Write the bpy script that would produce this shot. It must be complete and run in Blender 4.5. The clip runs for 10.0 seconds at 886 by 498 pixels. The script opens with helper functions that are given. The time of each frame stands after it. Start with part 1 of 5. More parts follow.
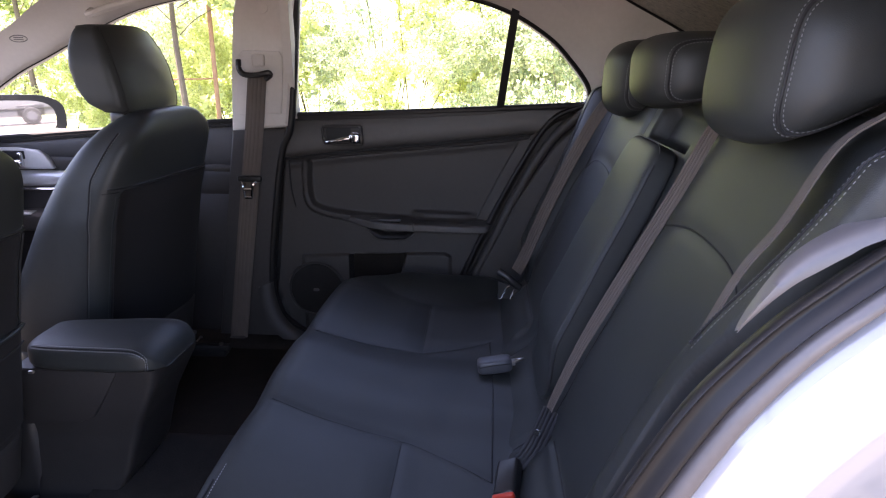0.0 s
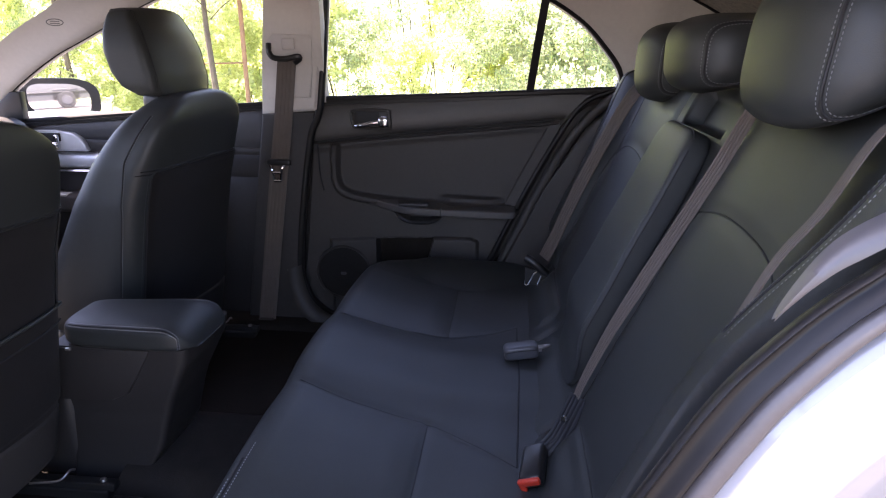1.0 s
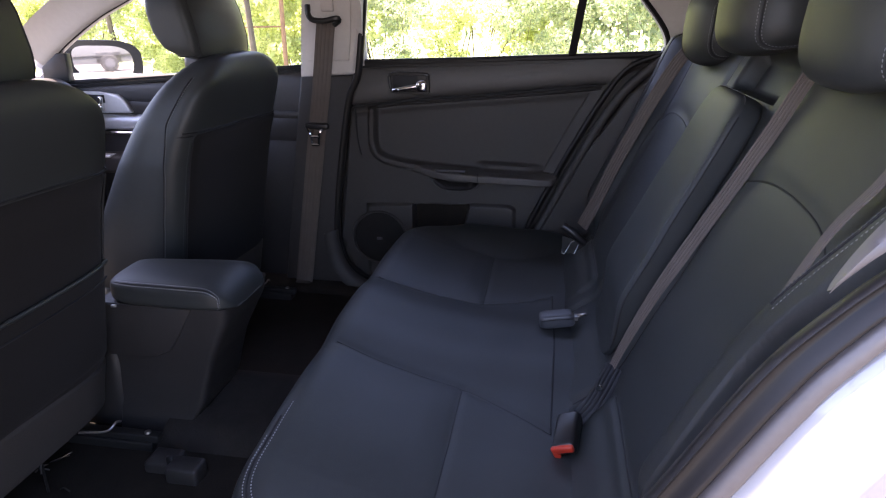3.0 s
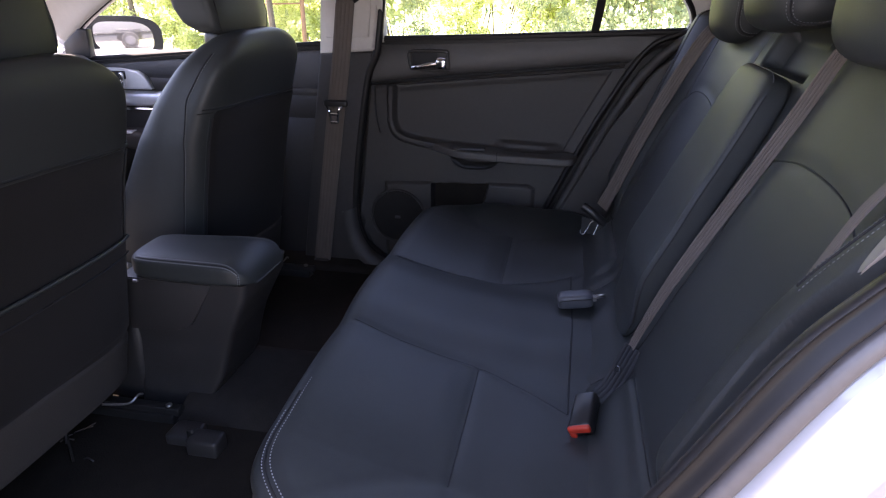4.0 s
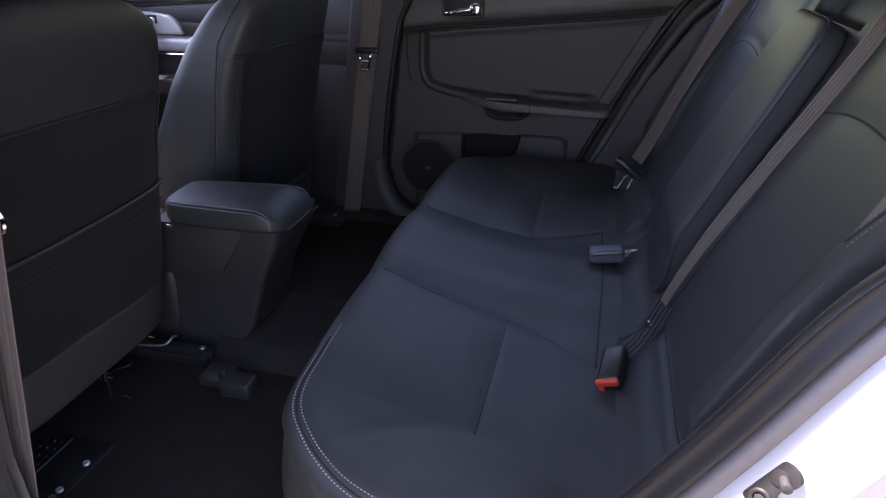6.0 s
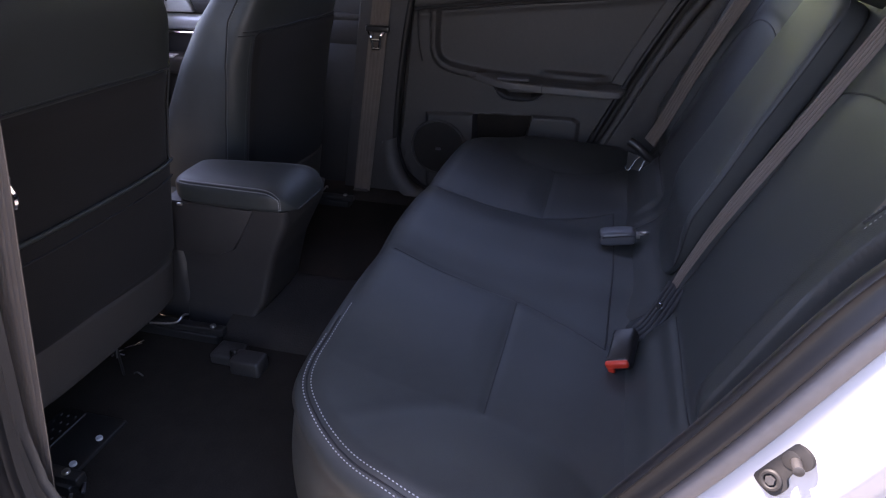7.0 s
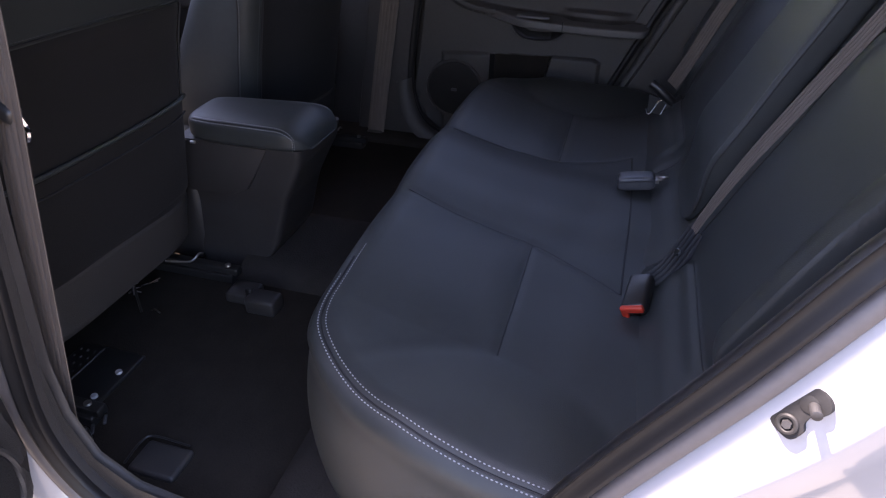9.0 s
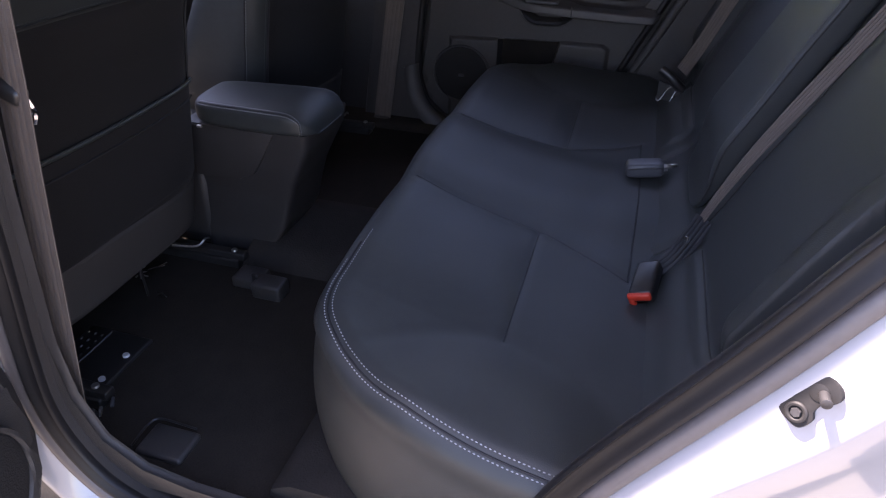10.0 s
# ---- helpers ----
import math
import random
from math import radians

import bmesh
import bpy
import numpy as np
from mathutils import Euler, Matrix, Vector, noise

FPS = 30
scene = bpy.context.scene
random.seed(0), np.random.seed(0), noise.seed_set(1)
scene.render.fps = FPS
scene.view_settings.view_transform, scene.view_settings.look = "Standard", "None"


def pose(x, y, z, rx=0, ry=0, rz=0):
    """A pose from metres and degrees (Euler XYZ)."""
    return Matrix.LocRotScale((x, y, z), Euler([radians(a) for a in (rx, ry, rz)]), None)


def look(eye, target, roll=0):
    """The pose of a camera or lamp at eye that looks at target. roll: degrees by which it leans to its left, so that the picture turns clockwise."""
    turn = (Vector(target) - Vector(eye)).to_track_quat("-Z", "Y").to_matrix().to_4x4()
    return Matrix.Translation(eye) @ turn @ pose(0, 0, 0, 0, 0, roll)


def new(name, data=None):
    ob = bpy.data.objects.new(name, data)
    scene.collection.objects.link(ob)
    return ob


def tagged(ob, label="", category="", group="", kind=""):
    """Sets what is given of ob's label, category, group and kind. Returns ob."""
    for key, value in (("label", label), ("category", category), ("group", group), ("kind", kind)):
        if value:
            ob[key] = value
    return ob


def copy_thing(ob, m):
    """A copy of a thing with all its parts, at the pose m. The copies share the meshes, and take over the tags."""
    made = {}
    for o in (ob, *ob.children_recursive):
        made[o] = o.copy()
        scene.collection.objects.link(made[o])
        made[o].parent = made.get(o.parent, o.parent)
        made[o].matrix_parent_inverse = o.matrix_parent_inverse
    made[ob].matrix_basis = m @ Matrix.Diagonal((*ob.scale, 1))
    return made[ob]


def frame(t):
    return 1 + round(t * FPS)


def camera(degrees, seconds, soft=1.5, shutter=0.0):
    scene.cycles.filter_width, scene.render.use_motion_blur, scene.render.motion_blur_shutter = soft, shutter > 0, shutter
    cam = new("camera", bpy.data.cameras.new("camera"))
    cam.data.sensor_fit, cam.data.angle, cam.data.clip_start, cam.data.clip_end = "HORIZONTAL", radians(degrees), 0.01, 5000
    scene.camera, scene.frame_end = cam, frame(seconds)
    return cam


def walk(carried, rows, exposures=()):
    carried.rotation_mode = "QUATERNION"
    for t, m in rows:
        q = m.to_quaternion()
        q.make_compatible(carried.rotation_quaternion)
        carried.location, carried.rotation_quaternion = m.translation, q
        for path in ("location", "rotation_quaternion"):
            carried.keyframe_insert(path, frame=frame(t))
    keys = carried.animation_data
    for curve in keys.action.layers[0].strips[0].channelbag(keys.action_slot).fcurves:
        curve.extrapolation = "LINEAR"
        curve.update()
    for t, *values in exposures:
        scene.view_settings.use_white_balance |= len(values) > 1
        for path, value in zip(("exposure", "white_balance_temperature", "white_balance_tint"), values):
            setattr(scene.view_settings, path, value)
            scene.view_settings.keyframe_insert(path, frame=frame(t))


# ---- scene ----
# Rear bench of a four-door saloon, seen from outside the open left rear door.
# x: across the car to its right side, y: towards its nose, z: up from the ground.
cam = camera(68.87, 10.0, soft=1.2)
ROWS = [
    (0.0, -1.0743, -0.5115, 1.0922, -86.368, -16.092, 0.119),
    (0.5, -1.0739, -0.5096, 1.0907, -85.188, -16.660, 0.104),
    (1.0, -1.0727, -0.5078, 1.0898, -83.992, -17.363, 0.116),
    (1.5, -1.0717, -0.5065, 1.0889, -83.243, -17.990, 0.150),
    (2.0, -1.0705, -0.5050, 1.0877, -82.470, -18.681, 0.167),
    (2.5, -1.0697, -0.5033, 1.0862, -81.658, -19.431, 0.187),
    (4.0, -1.0665, -0.4985, 1.0810, -79.227, -21.999, 0.280),
    (4.5, -1.0653, -0.4968, 1.0790, -78.470, -23.030, 0.322),
    (5.0, -1.0644, -0.4950, 1.0767, -77.672, -24.170, 0.365),
    (5.5, -1.0633, -0.4934, 1.0746, -77.159, -25.239, 0.422),
    (7.0, -1.0611, -0.4895, 1.0684, -75.760, -27.683, 0.507),
    (7.5, -1.0602, -0.4884, 1.0658, -75.681, -28.810, 0.589),
    (8.0, -1.0588, -0.4869, 1.0634, -75.283, -30.119, 0.644),
    (8.5, -1.0581, -0.4852, 1.0609, -74.979, -31.267, 0.725),
    (9.0, -1.0571, -0.4838, 1.0586, -74.578, -32.496, 0.792),
    (9.5, -1.0564, -0.4828, 1.0570, -74.322, -33.144, 0.836),
    (10.0, -1.0562, -0.4816, 1.0552, -74.022, -33.623, 0.899),
]
walk(cam, [(t, pose(x, y, z, 90 + pitch, 0, yaw) @ pose(0, 0, 0, 0, 0, roll)) for t, x, y, z, yaw, pitch, roll in ROWS],
     exposures=[(0.0, 3.53, 6950, 30.0), (5.5, 3.50, 6950, 30.0), (10.0, 3.40, 6950, 30.0)])

# ---------------------------------------------------------------- daylight
SUN_EL, SUN_AZ = 65.0, 2.0       # the sun stands ahead of the car, degrees; azimuth from +y towards +x
world = bpy.data.worlds.new("World")
scene.world = world
world.use_nodes = True
sky = world.node_tree.nodes.new("ShaderNodeTexSky")
sky.sky_type, sky.sun_disc = "NISHITA", False
sky.sun_elevation, sky.sun_rotation = radians(SUN_EL), radians(SUN_AZ)
world.node_tree.links.new(sky.outputs[0], world.node_tree.nodes["Background"].inputs[0])
world.node_tree.nodes["Background"].inputs[1].default_value = 0.12
sun_data = bpy.data.lights.new("sun", "SUN")
sun_data.energy, sun_data.angle, sun_data.color = 5.0, radians(0.6), (1.0, 0.95, 0.86)
sun = new("sun", sun_data)
_e, _a = radians(SUN_EL), radians(SUN_AZ)
_s = Vector((math.sin(_a) * math.cos(_e), math.cos(_a) * math.cos(_e), math.sin(_e)))
sun.matrix_world = look(_s * 30, (0, 0, 0))

# ---------------------------------------------------------------- materials
def material(name, color, rough=0.5, metal=0.0, var=0.15, scale=8.0, grain=0.0, grain_scale=500.0, bump=0.0, bump_scale=20.0,
             rough_var=0.08, coat=0.0, spec=0.5, sheen=0.0, weave=0.0, tone=None):
    """A surface with colour variation at two scales, fine grain and broader unevenness, in world metres."""
    m = bpy.data.materials.new(name)
    m.use_nodes = True
    n, l = m.node_tree.nodes, m.node_tree.links
    b = n["Principled BSDF"]
    b.inputs["Metallic"].default_value = metal
    b.inputs["Coat Weight"].default_value = coat
    b.inputs["Coat Roughness"].default_value = 0.05
    b.inputs["Specular IOR Level"].default_value = spec
    b.inputs["Sheen Weight"].default_value = sheen
    co = n.new("ShaderNodeTexCoord")
    big, fine = n.new("ShaderNodeTexNoise"), n.new("ShaderNodeTexNoise")
    big.inputs["Scale"].default_value, big.inputs["Detail"].default_value = scale, 5
    fine.inputs["Scale"].default_value, fine.inputs["Detail"].default_value = scale * 14, 3
    for t in (big, fine):
        l.new(co.outputs["Object"], t.inputs["Vector"])
    add = n.new("ShaderNodeMath")
    add.operation = "MULTIPLY_ADD"
    add.inputs[1].default_value, = (0.5,)
    l.new(fine.outputs["Fac"], add.inputs[0])
    half = n.new("ShaderNodeMath")
    half.operation = "MULTIPLY"
    half.inputs[1].default_value = 0.5
    l.new(big.outputs["Fac"], half.inputs[0])
    l.new(half.outputs[0], add.inputs[2])
    ramp = n.new("ShaderNodeValToRGB")
    other = tone or color
    ramp.color_ramp.elements[0].position, ramp.color_ramp.elements[1].position = 0.3, 0.7
    ramp.color_ramp.elements[0].color = (*[c * (1 - var) for c in color], 1)
    ramp.color_ramp.elements[1].color = (*[min(1, c * (1 + var)) for c in other], 1)
    l.new(add.outputs[0], ramp.inputs[0])
    l.new(ramp.outputs[0], b.inputs["Base Color"])
    rr = n.new("ShaderNodeMapRange")
    rr.inputs["To Min"].default_value, rr.inputs["To Max"].default_value = max(0.02, rough - rough_var), min(1, rough + rough_var)
    l.new(add.outputs[0], rr.inputs["Value"])
    l.new(rr.outputs[0], b.inputs["Roughness"])
    last = None
    if bump:
        bn, bt = n.new("ShaderNodeBump"), n.new("ShaderNodeTexNoise")
        bt.inputs["Scale"].default_value, bt.inputs["Detail"].default_value = bump_scale, 2
        l.new(co.outputs["Object"], bt.inputs["Vector"])
        l.new(bt.outputs["Fac"], bn.inputs["Height"])
        bn.inputs["Strength"].default_value, bn.inputs["Distance"].default_value = bump, 0.01
        last = bn
    if grain:
        gn, gt = n.new("ShaderNodeBump"), n.new("ShaderNodeTexVoronoi")
        gt.inputs["Scale"].default_value = grain_scale
        l.new(co.outputs["Object"], gt.inputs["Vector"])
        l.new(gt.outputs["Distance"], gn.inputs["Height"])
        gn.inputs["Strength"].default_value, gn.inputs["Distance"].default_value = grain, 0.0006
        if last:
            l.new(last.outputs[0], gn.inputs["Normal"])
        last = gn
    if weave:
        wn, wt = n.new("ShaderNodeBump"), n.new("ShaderNodeTexWave")
        wt.inputs["Scale"].default_value = weave
        l.new(co.outputs["Object"], wt.inputs["Vector"])
        l.new(wt.outputs["Fac"], wn.inputs["Height"])
        wn.inputs["Strength"].default_value, wn.inputs["Distance"].default_value = 0.4, 0.0006
        if last:
            l.new(last.outputs[0], wn.inputs["Normal"])
        last = wn
    if last:
        l.new(last.outputs[0], b.inputs["Normal"])
    return m


def glass(name, tint=(0.90, 0.90, 0.935)):
    m = bpy.data.materials.new(name)
    m.use_nodes = True
    n, l = m.node_tree.nodes, m.node_tree.links
    n.remove(n["Principled BSDF"])
    tr, gl, mix, fr = (n.new("ShaderNode" + k) for k in ("BsdfTransparent", "BsdfGlossy", "MixShader", "Fresnel"))
    tr.inputs[0].default_value = (*tint, 1)
    gl.inputs["Roughness"].default_value = 0.01
    fr.inputs[0].default_value = 1.25
    l.new(fr.outputs[0], mix.inputs[0])
    l.new(tr.outputs[0], mix.inputs[1])
    l.new(gl.outputs[0], mix.inputs[2])
    l.new(mix.outputs[0], n["Material Output"].inputs[0])
    return m


def leafy(name, color, tone, passing=0.45):
    """Leaves: colour varies leaf by leaf, and some light passes through."""
    m = bpy.data.materials.new(name)
    m.use_nodes = True
    n, l = m.node_tree.nodes, m.node_tree.links
    b = n["Principled BSDF"]
    b.inputs["Roughness"].default_value = 0.55
    geo, ramp = n.new("ShaderNodeNewGeometry"), n.new("ShaderNodeValToRGB")
    ramp.color_ramp.elements[0].color, ramp.color_ramp.elements[1].color = (*color, 1), (*tone, 1)
    l.new(geo.outputs["Random Per Island"], ramp.inputs[0])
    l.new(ramp.outputs[0], b.inputs["Base Color"])
    tl, mix = n.new("ShaderNodeBsdfTranslucent"), n.new("ShaderNodeMixShader")
    l.new(ramp.outputs[0], tl.inputs[0])
    mix.inputs[0].default_value = passing
    l.new(b.outputs[0], mix.inputs[1])
    l.new(tl.outputs[0], mix.inputs[2])
    l.new(mix.outputs[0], n["Material Output"].inputs[0])
    return m


LEATHER = material("black_leather", (0.0243, 0.0266, 0.0262), 0.48, spec=0.36, var=0.12, scale=5, grain=0.16, grain_scale=850, bump=0.03, bump_scale=11, rough_var=0.05)
CLOTH = material("black_cloth", (0.0105, 0.0094, 0.0092), 0.9, var=0.15, scale=6, grain=0.5, grain_scale=900, sheen=0.03, spec=0.15)
SEAM = material("seam_dark", (0.006, 0.006, 0.007), 0.7, var=0.1)
THREAD = material("thread_grey", (0.15, 0.15, 0.155), 0.7, var=0.2, scale=60)
THREAD_PALE = material("thread_pale", (0.27, 0.27, 0.275), 0.7, var=0.2, scale=60)
THREAD_DARK = material("thread_dim", (0.055, 0.055, 0.06), 0.7, var=0.2, scale=60)
PLASTIC = material("dark_plastic", (0.037, 0.0335, 0.0315), 0.5, spec=0.35, var=0.12, scale=7, grain=0.5, grain_scale=700)
PLASTIC_SOFT = material("soft_door_trim", (0.066, 0.061, 0.058), 0.5, spec=0.5, var=0.1, scale=6, grain=0.45, grain_scale=600)
CONSOLE = material("black_console_plastic", (0.0255, 0.0232, 0.0225), 0.42, spec=0.45, var=0.15, scale=9, grain=0.4, grain_scale=700)
PLASTIC_GREY = material("mid_grey_plastic", (0.050, 0.049, 0.052), 0.45, var=0.1, scale=7, grain=0.4, grain_scale=700)
PLASTIC_BLACK = material("gloss_black_plastic", (0.013, 0.0125, 0.0125), 0.36, var=0.1)
PILLAR = material("warm_grey_pillar_trim", (0.52, 0.485, 0.45), 0.6, var=0.05, scale=6, grain=0.3, grain_scale=800)
LINER = material("warm_grey_headliner", (0.34, 0.315, 0.285), 0.95, var=0.05, scale=10, grain=0.5, grain_scale=1200, spec=0.1)
RUBBER = material("black_rubber", (0.0125, 0.0118, 0.0120), 0.40, spec=0.22, var=0.12, scale=15, rough_var=0.1)
STRIP = material("weatherstrip_flange", (0.082, 0.074, 0.074), 0.42, var=0.1, scale=12)
GARNISH = material("pale_grey_garnish", (0.080, 0.075, 0.077), 0.45, var=0.06, scale=10)
PAINT = material("white_car_paint", (0.25, 0.25, 0.264), 0.3, var=0.015, scale=4, coat=1.0, rough_var=0.03)
CHROME = material("chrome", (0.75, 0.76, 0.78), 0.12, metal=1.0, var=0.03, rough_var=0.05)
SILVER = material("silver_plastic_trim", (0.60, 0.60, 0.61), 0.38, metal=0.35, var=0.05)
STEEL = material("galvanised_steel", (0.42, 0.41, 0.40), 0.35, metal=1.0, var=0.15, scale=40)
STRIKER = material("dull_dark_steel", (0.0125, 0.0118, 0.0122), 0.6, metal=0.0, spec=0.25, var=0.2, scale=40)
STRIKER_WORN = material("worn_steel", (0.030, 0.029, 0.031), 0.45, metal=0.3, var=0.25, scale=60)
WEBBING = material("grey_brown_webbing", (0.086, 0.066, 0.053), 0.75, var=0.12, scale=30, grain=0.6, grain_scale=900, sheen=0.05)
CARPET = material("black_carpet", (0.0195, 0.0158, 0.0128), 0.98, var=0.3, scale=25, grain=1.0, grain_scale=350, spec=0.1)
MAT = material("grey_floor_mat", (0.027, 0.0235, 0.021), 0.95, var=0.25, scale=30, grain=0.9, grain_scale=300, spec=0.1)
RED = material("red_release_button", (0.48, 0.035, 0.015), 0.4, var=0.08)
BUCKLE = material("grey_buckle_plastic", (0.055, 0.055, 0.06), 0.4, var=0.1, scale=20)
GRILLE = material("speaker_mesh", (0.020, 0.0185, 0.0175), 0.9, spec=0.1, var=0.2, scale=30, grain=1.0, grain_scale=420)
LABEL = material("grey_print", (0.16, 0.16, 0.16), 0.6, var=0.05)
ZINC = material("zinc_plate", (0.62, 0.62, 0.63), 0.45, metal=0.5, var=0.1, scale=60)
MIRROR = material("mirror_glass", (0.88, 0.89, 0.90), 0.02, metal=1.0, var=0.005, rough_var=0.005)
GLASS = glass("window_glass")
REAR_GLASS = material("dusty_rear_screen", (0.055, 0.046, 0.036), 0.30, var=0.6, scale=85, tone=(0.34, 0.30, 0.24), rough_var=0.1)
ASPHALT = material("sunlit_concrete_paving", (0.115, 0.100, 0.084), 0.9, var=0.2, scale=3, grain=0.6, grain_scale=80)
GRASS = material("dry_grass_ground", (0.27, 0.32, 0.12), 0.95, var=0.35, scale=2.5, tone=(0.38, 0.40, 0.19))
BARK = material("bark", (0.085, 0.068, 0.052), 0.9, var=0.3, scale=9, bump=0.6, bump_scale=30)
POST = material("rusty_post", (0.22, 0.12, 0.07), 0.8, var=0.3, scale=12)
LEAF_A = leafy("leaf_yellow_green", (0.42, 0.48, 0.18), (0.76, 0.79, 0.43), 0.6)
LEAF_B = leafy("leaf_blue_green", (0.25, 0.35, 0.21), (0.67, 0.69, 0.46), 0.6)
LEAF_C = leafy("leaf_dark", (0.19, 0.27, 0.11), (0.54, 0.59, 0.27), 0.6)
LEAF_D = leafy("leaf_far_woods", (0.23, 0.33, 0.17), (0.55, 0.63, 0.42), 0.55)
TYRE = material("tyre_rubber", (0.02, 0.02, 0.02), 0.8, var=0.2, scale=20)
TRUCK = material("van_paint", (0.075, 0.078, 0.082), 0.4, var=0.05)

# ---------------------------------------------------------------- mesh helpers
BASE = {}


def thing(name, label, category, at=(0, 0, 0), group="", kind=""):
    ob = new(name)
    ob.empty_display_size = 0.05
    ob.location = at
    BASE[ob.name] = Vector(at)
    return tagged(ob, label, category, group, kind)


def part(name, geo, mat, parent=None, label="", sharp=38, smooth=True):
    """Links vertices and faces, given in world metres, as one mesh under a thing or a part."""
    base = BASE[parent.name] if parent else Vector((0, 0, 0))
    v, f = geo
    v = np.asarray(v, float) - np.array(base)
    me = bpy.data.meshes.new(name)
    me.from_pydata(v.tolist(), [], [tuple(int(i) for i in q) for q in f])
    bm = bmesh.new()
    bm.from_mesh(me)
    bmesh.ops.recalc_face_normals(bm, faces=bm.faces)
    bm.to_mesh(me)
    bm.free()
    me.polygons.foreach_set("use_smooth", [smooth] * len(me.polygons))
    if smooth:
        me.set_sharp_from_angle(angle=radians(sharp))
    me.materials.append(mat)
    ob = new(name, me)
    if parent:
        ob.parent = parent
    BASE[ob.name] = base
    return tagged(ob, label)


def structure(name, geo, mat, label, category, sharp=38):
    return tagged(part(name, geo, mat, None, label, sharp), category=category, kind="structure")


def merge(*geos):
    v, f, k = [], [], 0
    for a, b in geos:
        a = np.asarray(a, float)
        v.append(a)
        f += [tuple(i + k for i in q) for q in b]
        k += len(a)
    return np.concatenate(v), f


def moved(geo, m):
    v = np.asarray(geo[0], float)
    r = np.array(m.to_3x3())
    return v @ r.T + np.array(m.translation), geo[1]


def mirrored(geo):
    v = np.asarray(geo[0], float) * (-1, 1, 1)
    return v, geo[1]


def curve(points, n=8, closed=False):
    """A smooth line through the points (Catmull-Rom)."""
    p = np.asarray(points, float)
    if closed:
        p = np.concatenate([p[-1:], p, p[:2]])
    else:
        p = np.concatenate([[2 * p[0] - p[1]], p, [2 * p[-1] - p[-2]]])
    out = []
    for a, b, c, d in zip(p[:-3], p[1:-2], p[2:-1], p[3:]):
        for t in np.arange(n) / n:
            out.append(0.5 * (2 * b + (c - a) * t + (2 * a - 5 * b + 4 * c - d) * t * t + (3 * b - a - 3 * c + d) * t**3))
    if not closed:
        out.append(p[-2])
    return np.array(out)


def even(line, step):
    """The line again, at even steps."""
    line = np.asarray(line, float)
    s = np.r_[0, np.cumsum(np.linalg.norm(np.diff(line, axis=0), axis=1))]
    t = np.linspace(0, s[-1], max(2, int(round(s[-1] / step)) + 1))
    return np.stack([np.interp(t, s, line[:, k]) for k in range(line.shape[1])], 1)


def loft(rings, closed=True, cap=True, loop=False):
    """Quads between rings of equally many points."""
    rings = np.asarray(rings, float)
    n, k, _ = rings.shape
    f = []
    for i in range(n if loop else n - 1):
        j = (i + 1) % n
        for a in range(k if closed else k - 1):
            b = (a + 1) % k
            f.append((i * k + a, i * k + b, j * k + b, j * k + a))
    if cap and closed and not loop:
        f += [tuple(range(k))[::-1], tuple((n - 1) * k + a for a in range(k))]
    return rings.reshape(-1, 3), f


def frames_along(line, closed=False):
    p = np.asarray(line, float)
    d = np.roll(p, -1, 0) - np.roll(p, 1, 0) if closed else np.gradient(p, axis=0)
    d /= np.linalg.norm(d, axis=1, keepdims=True) + 1e-12
    up = np.array([0.31, 0.17, 0.93])
    a = np.cross(d, up)
    a /= np.linalg.norm(a, axis=1, keepdims=True) + 1e-12
    return p, d, a, np.cross(a, d)


def tube(line, r, k=8, closed=False, flat=1.0):
    p, d, a, b = frames_along(line, closed)
    r = np.broadcast_to(np.asarray(r, float), (len(p),))
    th = np.arange(k) * 2 * np.pi / k
    rings = p[:, None] + r[:, None, None] * (np.cos(th)[None, :, None] * a[:, None] + flat * np.sin(th)[None, :, None] * b[:, None])
    return loft(rings, True, not closed, closed)


def ribbon(line, across, width, thick=0.0014, out=None):
    """A flat band along a line; across: one direction or one for each point."""
    p = np.asarray(line, float)
    d = np.gradient(p, axis=0)
    d /= np.linalg.norm(d, axis=1, keepdims=True)
    a = np.broadcast_to(np.asarray(across, float), p.shape)
    a = a - (a * d).sum(1, keepdims=True) * d
    a = a / np.linalg.norm(a, axis=1, keepdims=True)
    n = np.cross(a, d)
    w = np.broadcast_to(np.asarray(width, float), (len(p),))[:, None]
    prof = [(-0.5, -0.5), (-0.5, 0.5), (-0.42, 0.9), (-0.32, 0.9), (-0.28, 0.35), (-0.24, 0.9), (-0.11, 0.9), (-0.07, 0.35), (-0.03, 0.9), (0.10, 0.9), (0.14, 0.35), (0.18, 0.9), (0.28, 0.9), (0.32, 0.35), (0.36, 0.9), (0.42, 0.9), (0.5, 0.5), (0.5, -0.5)]
    rings = np.stack([p + u * w * a + v * thick * n for u, v in prof], 1)
    return loft(rings)


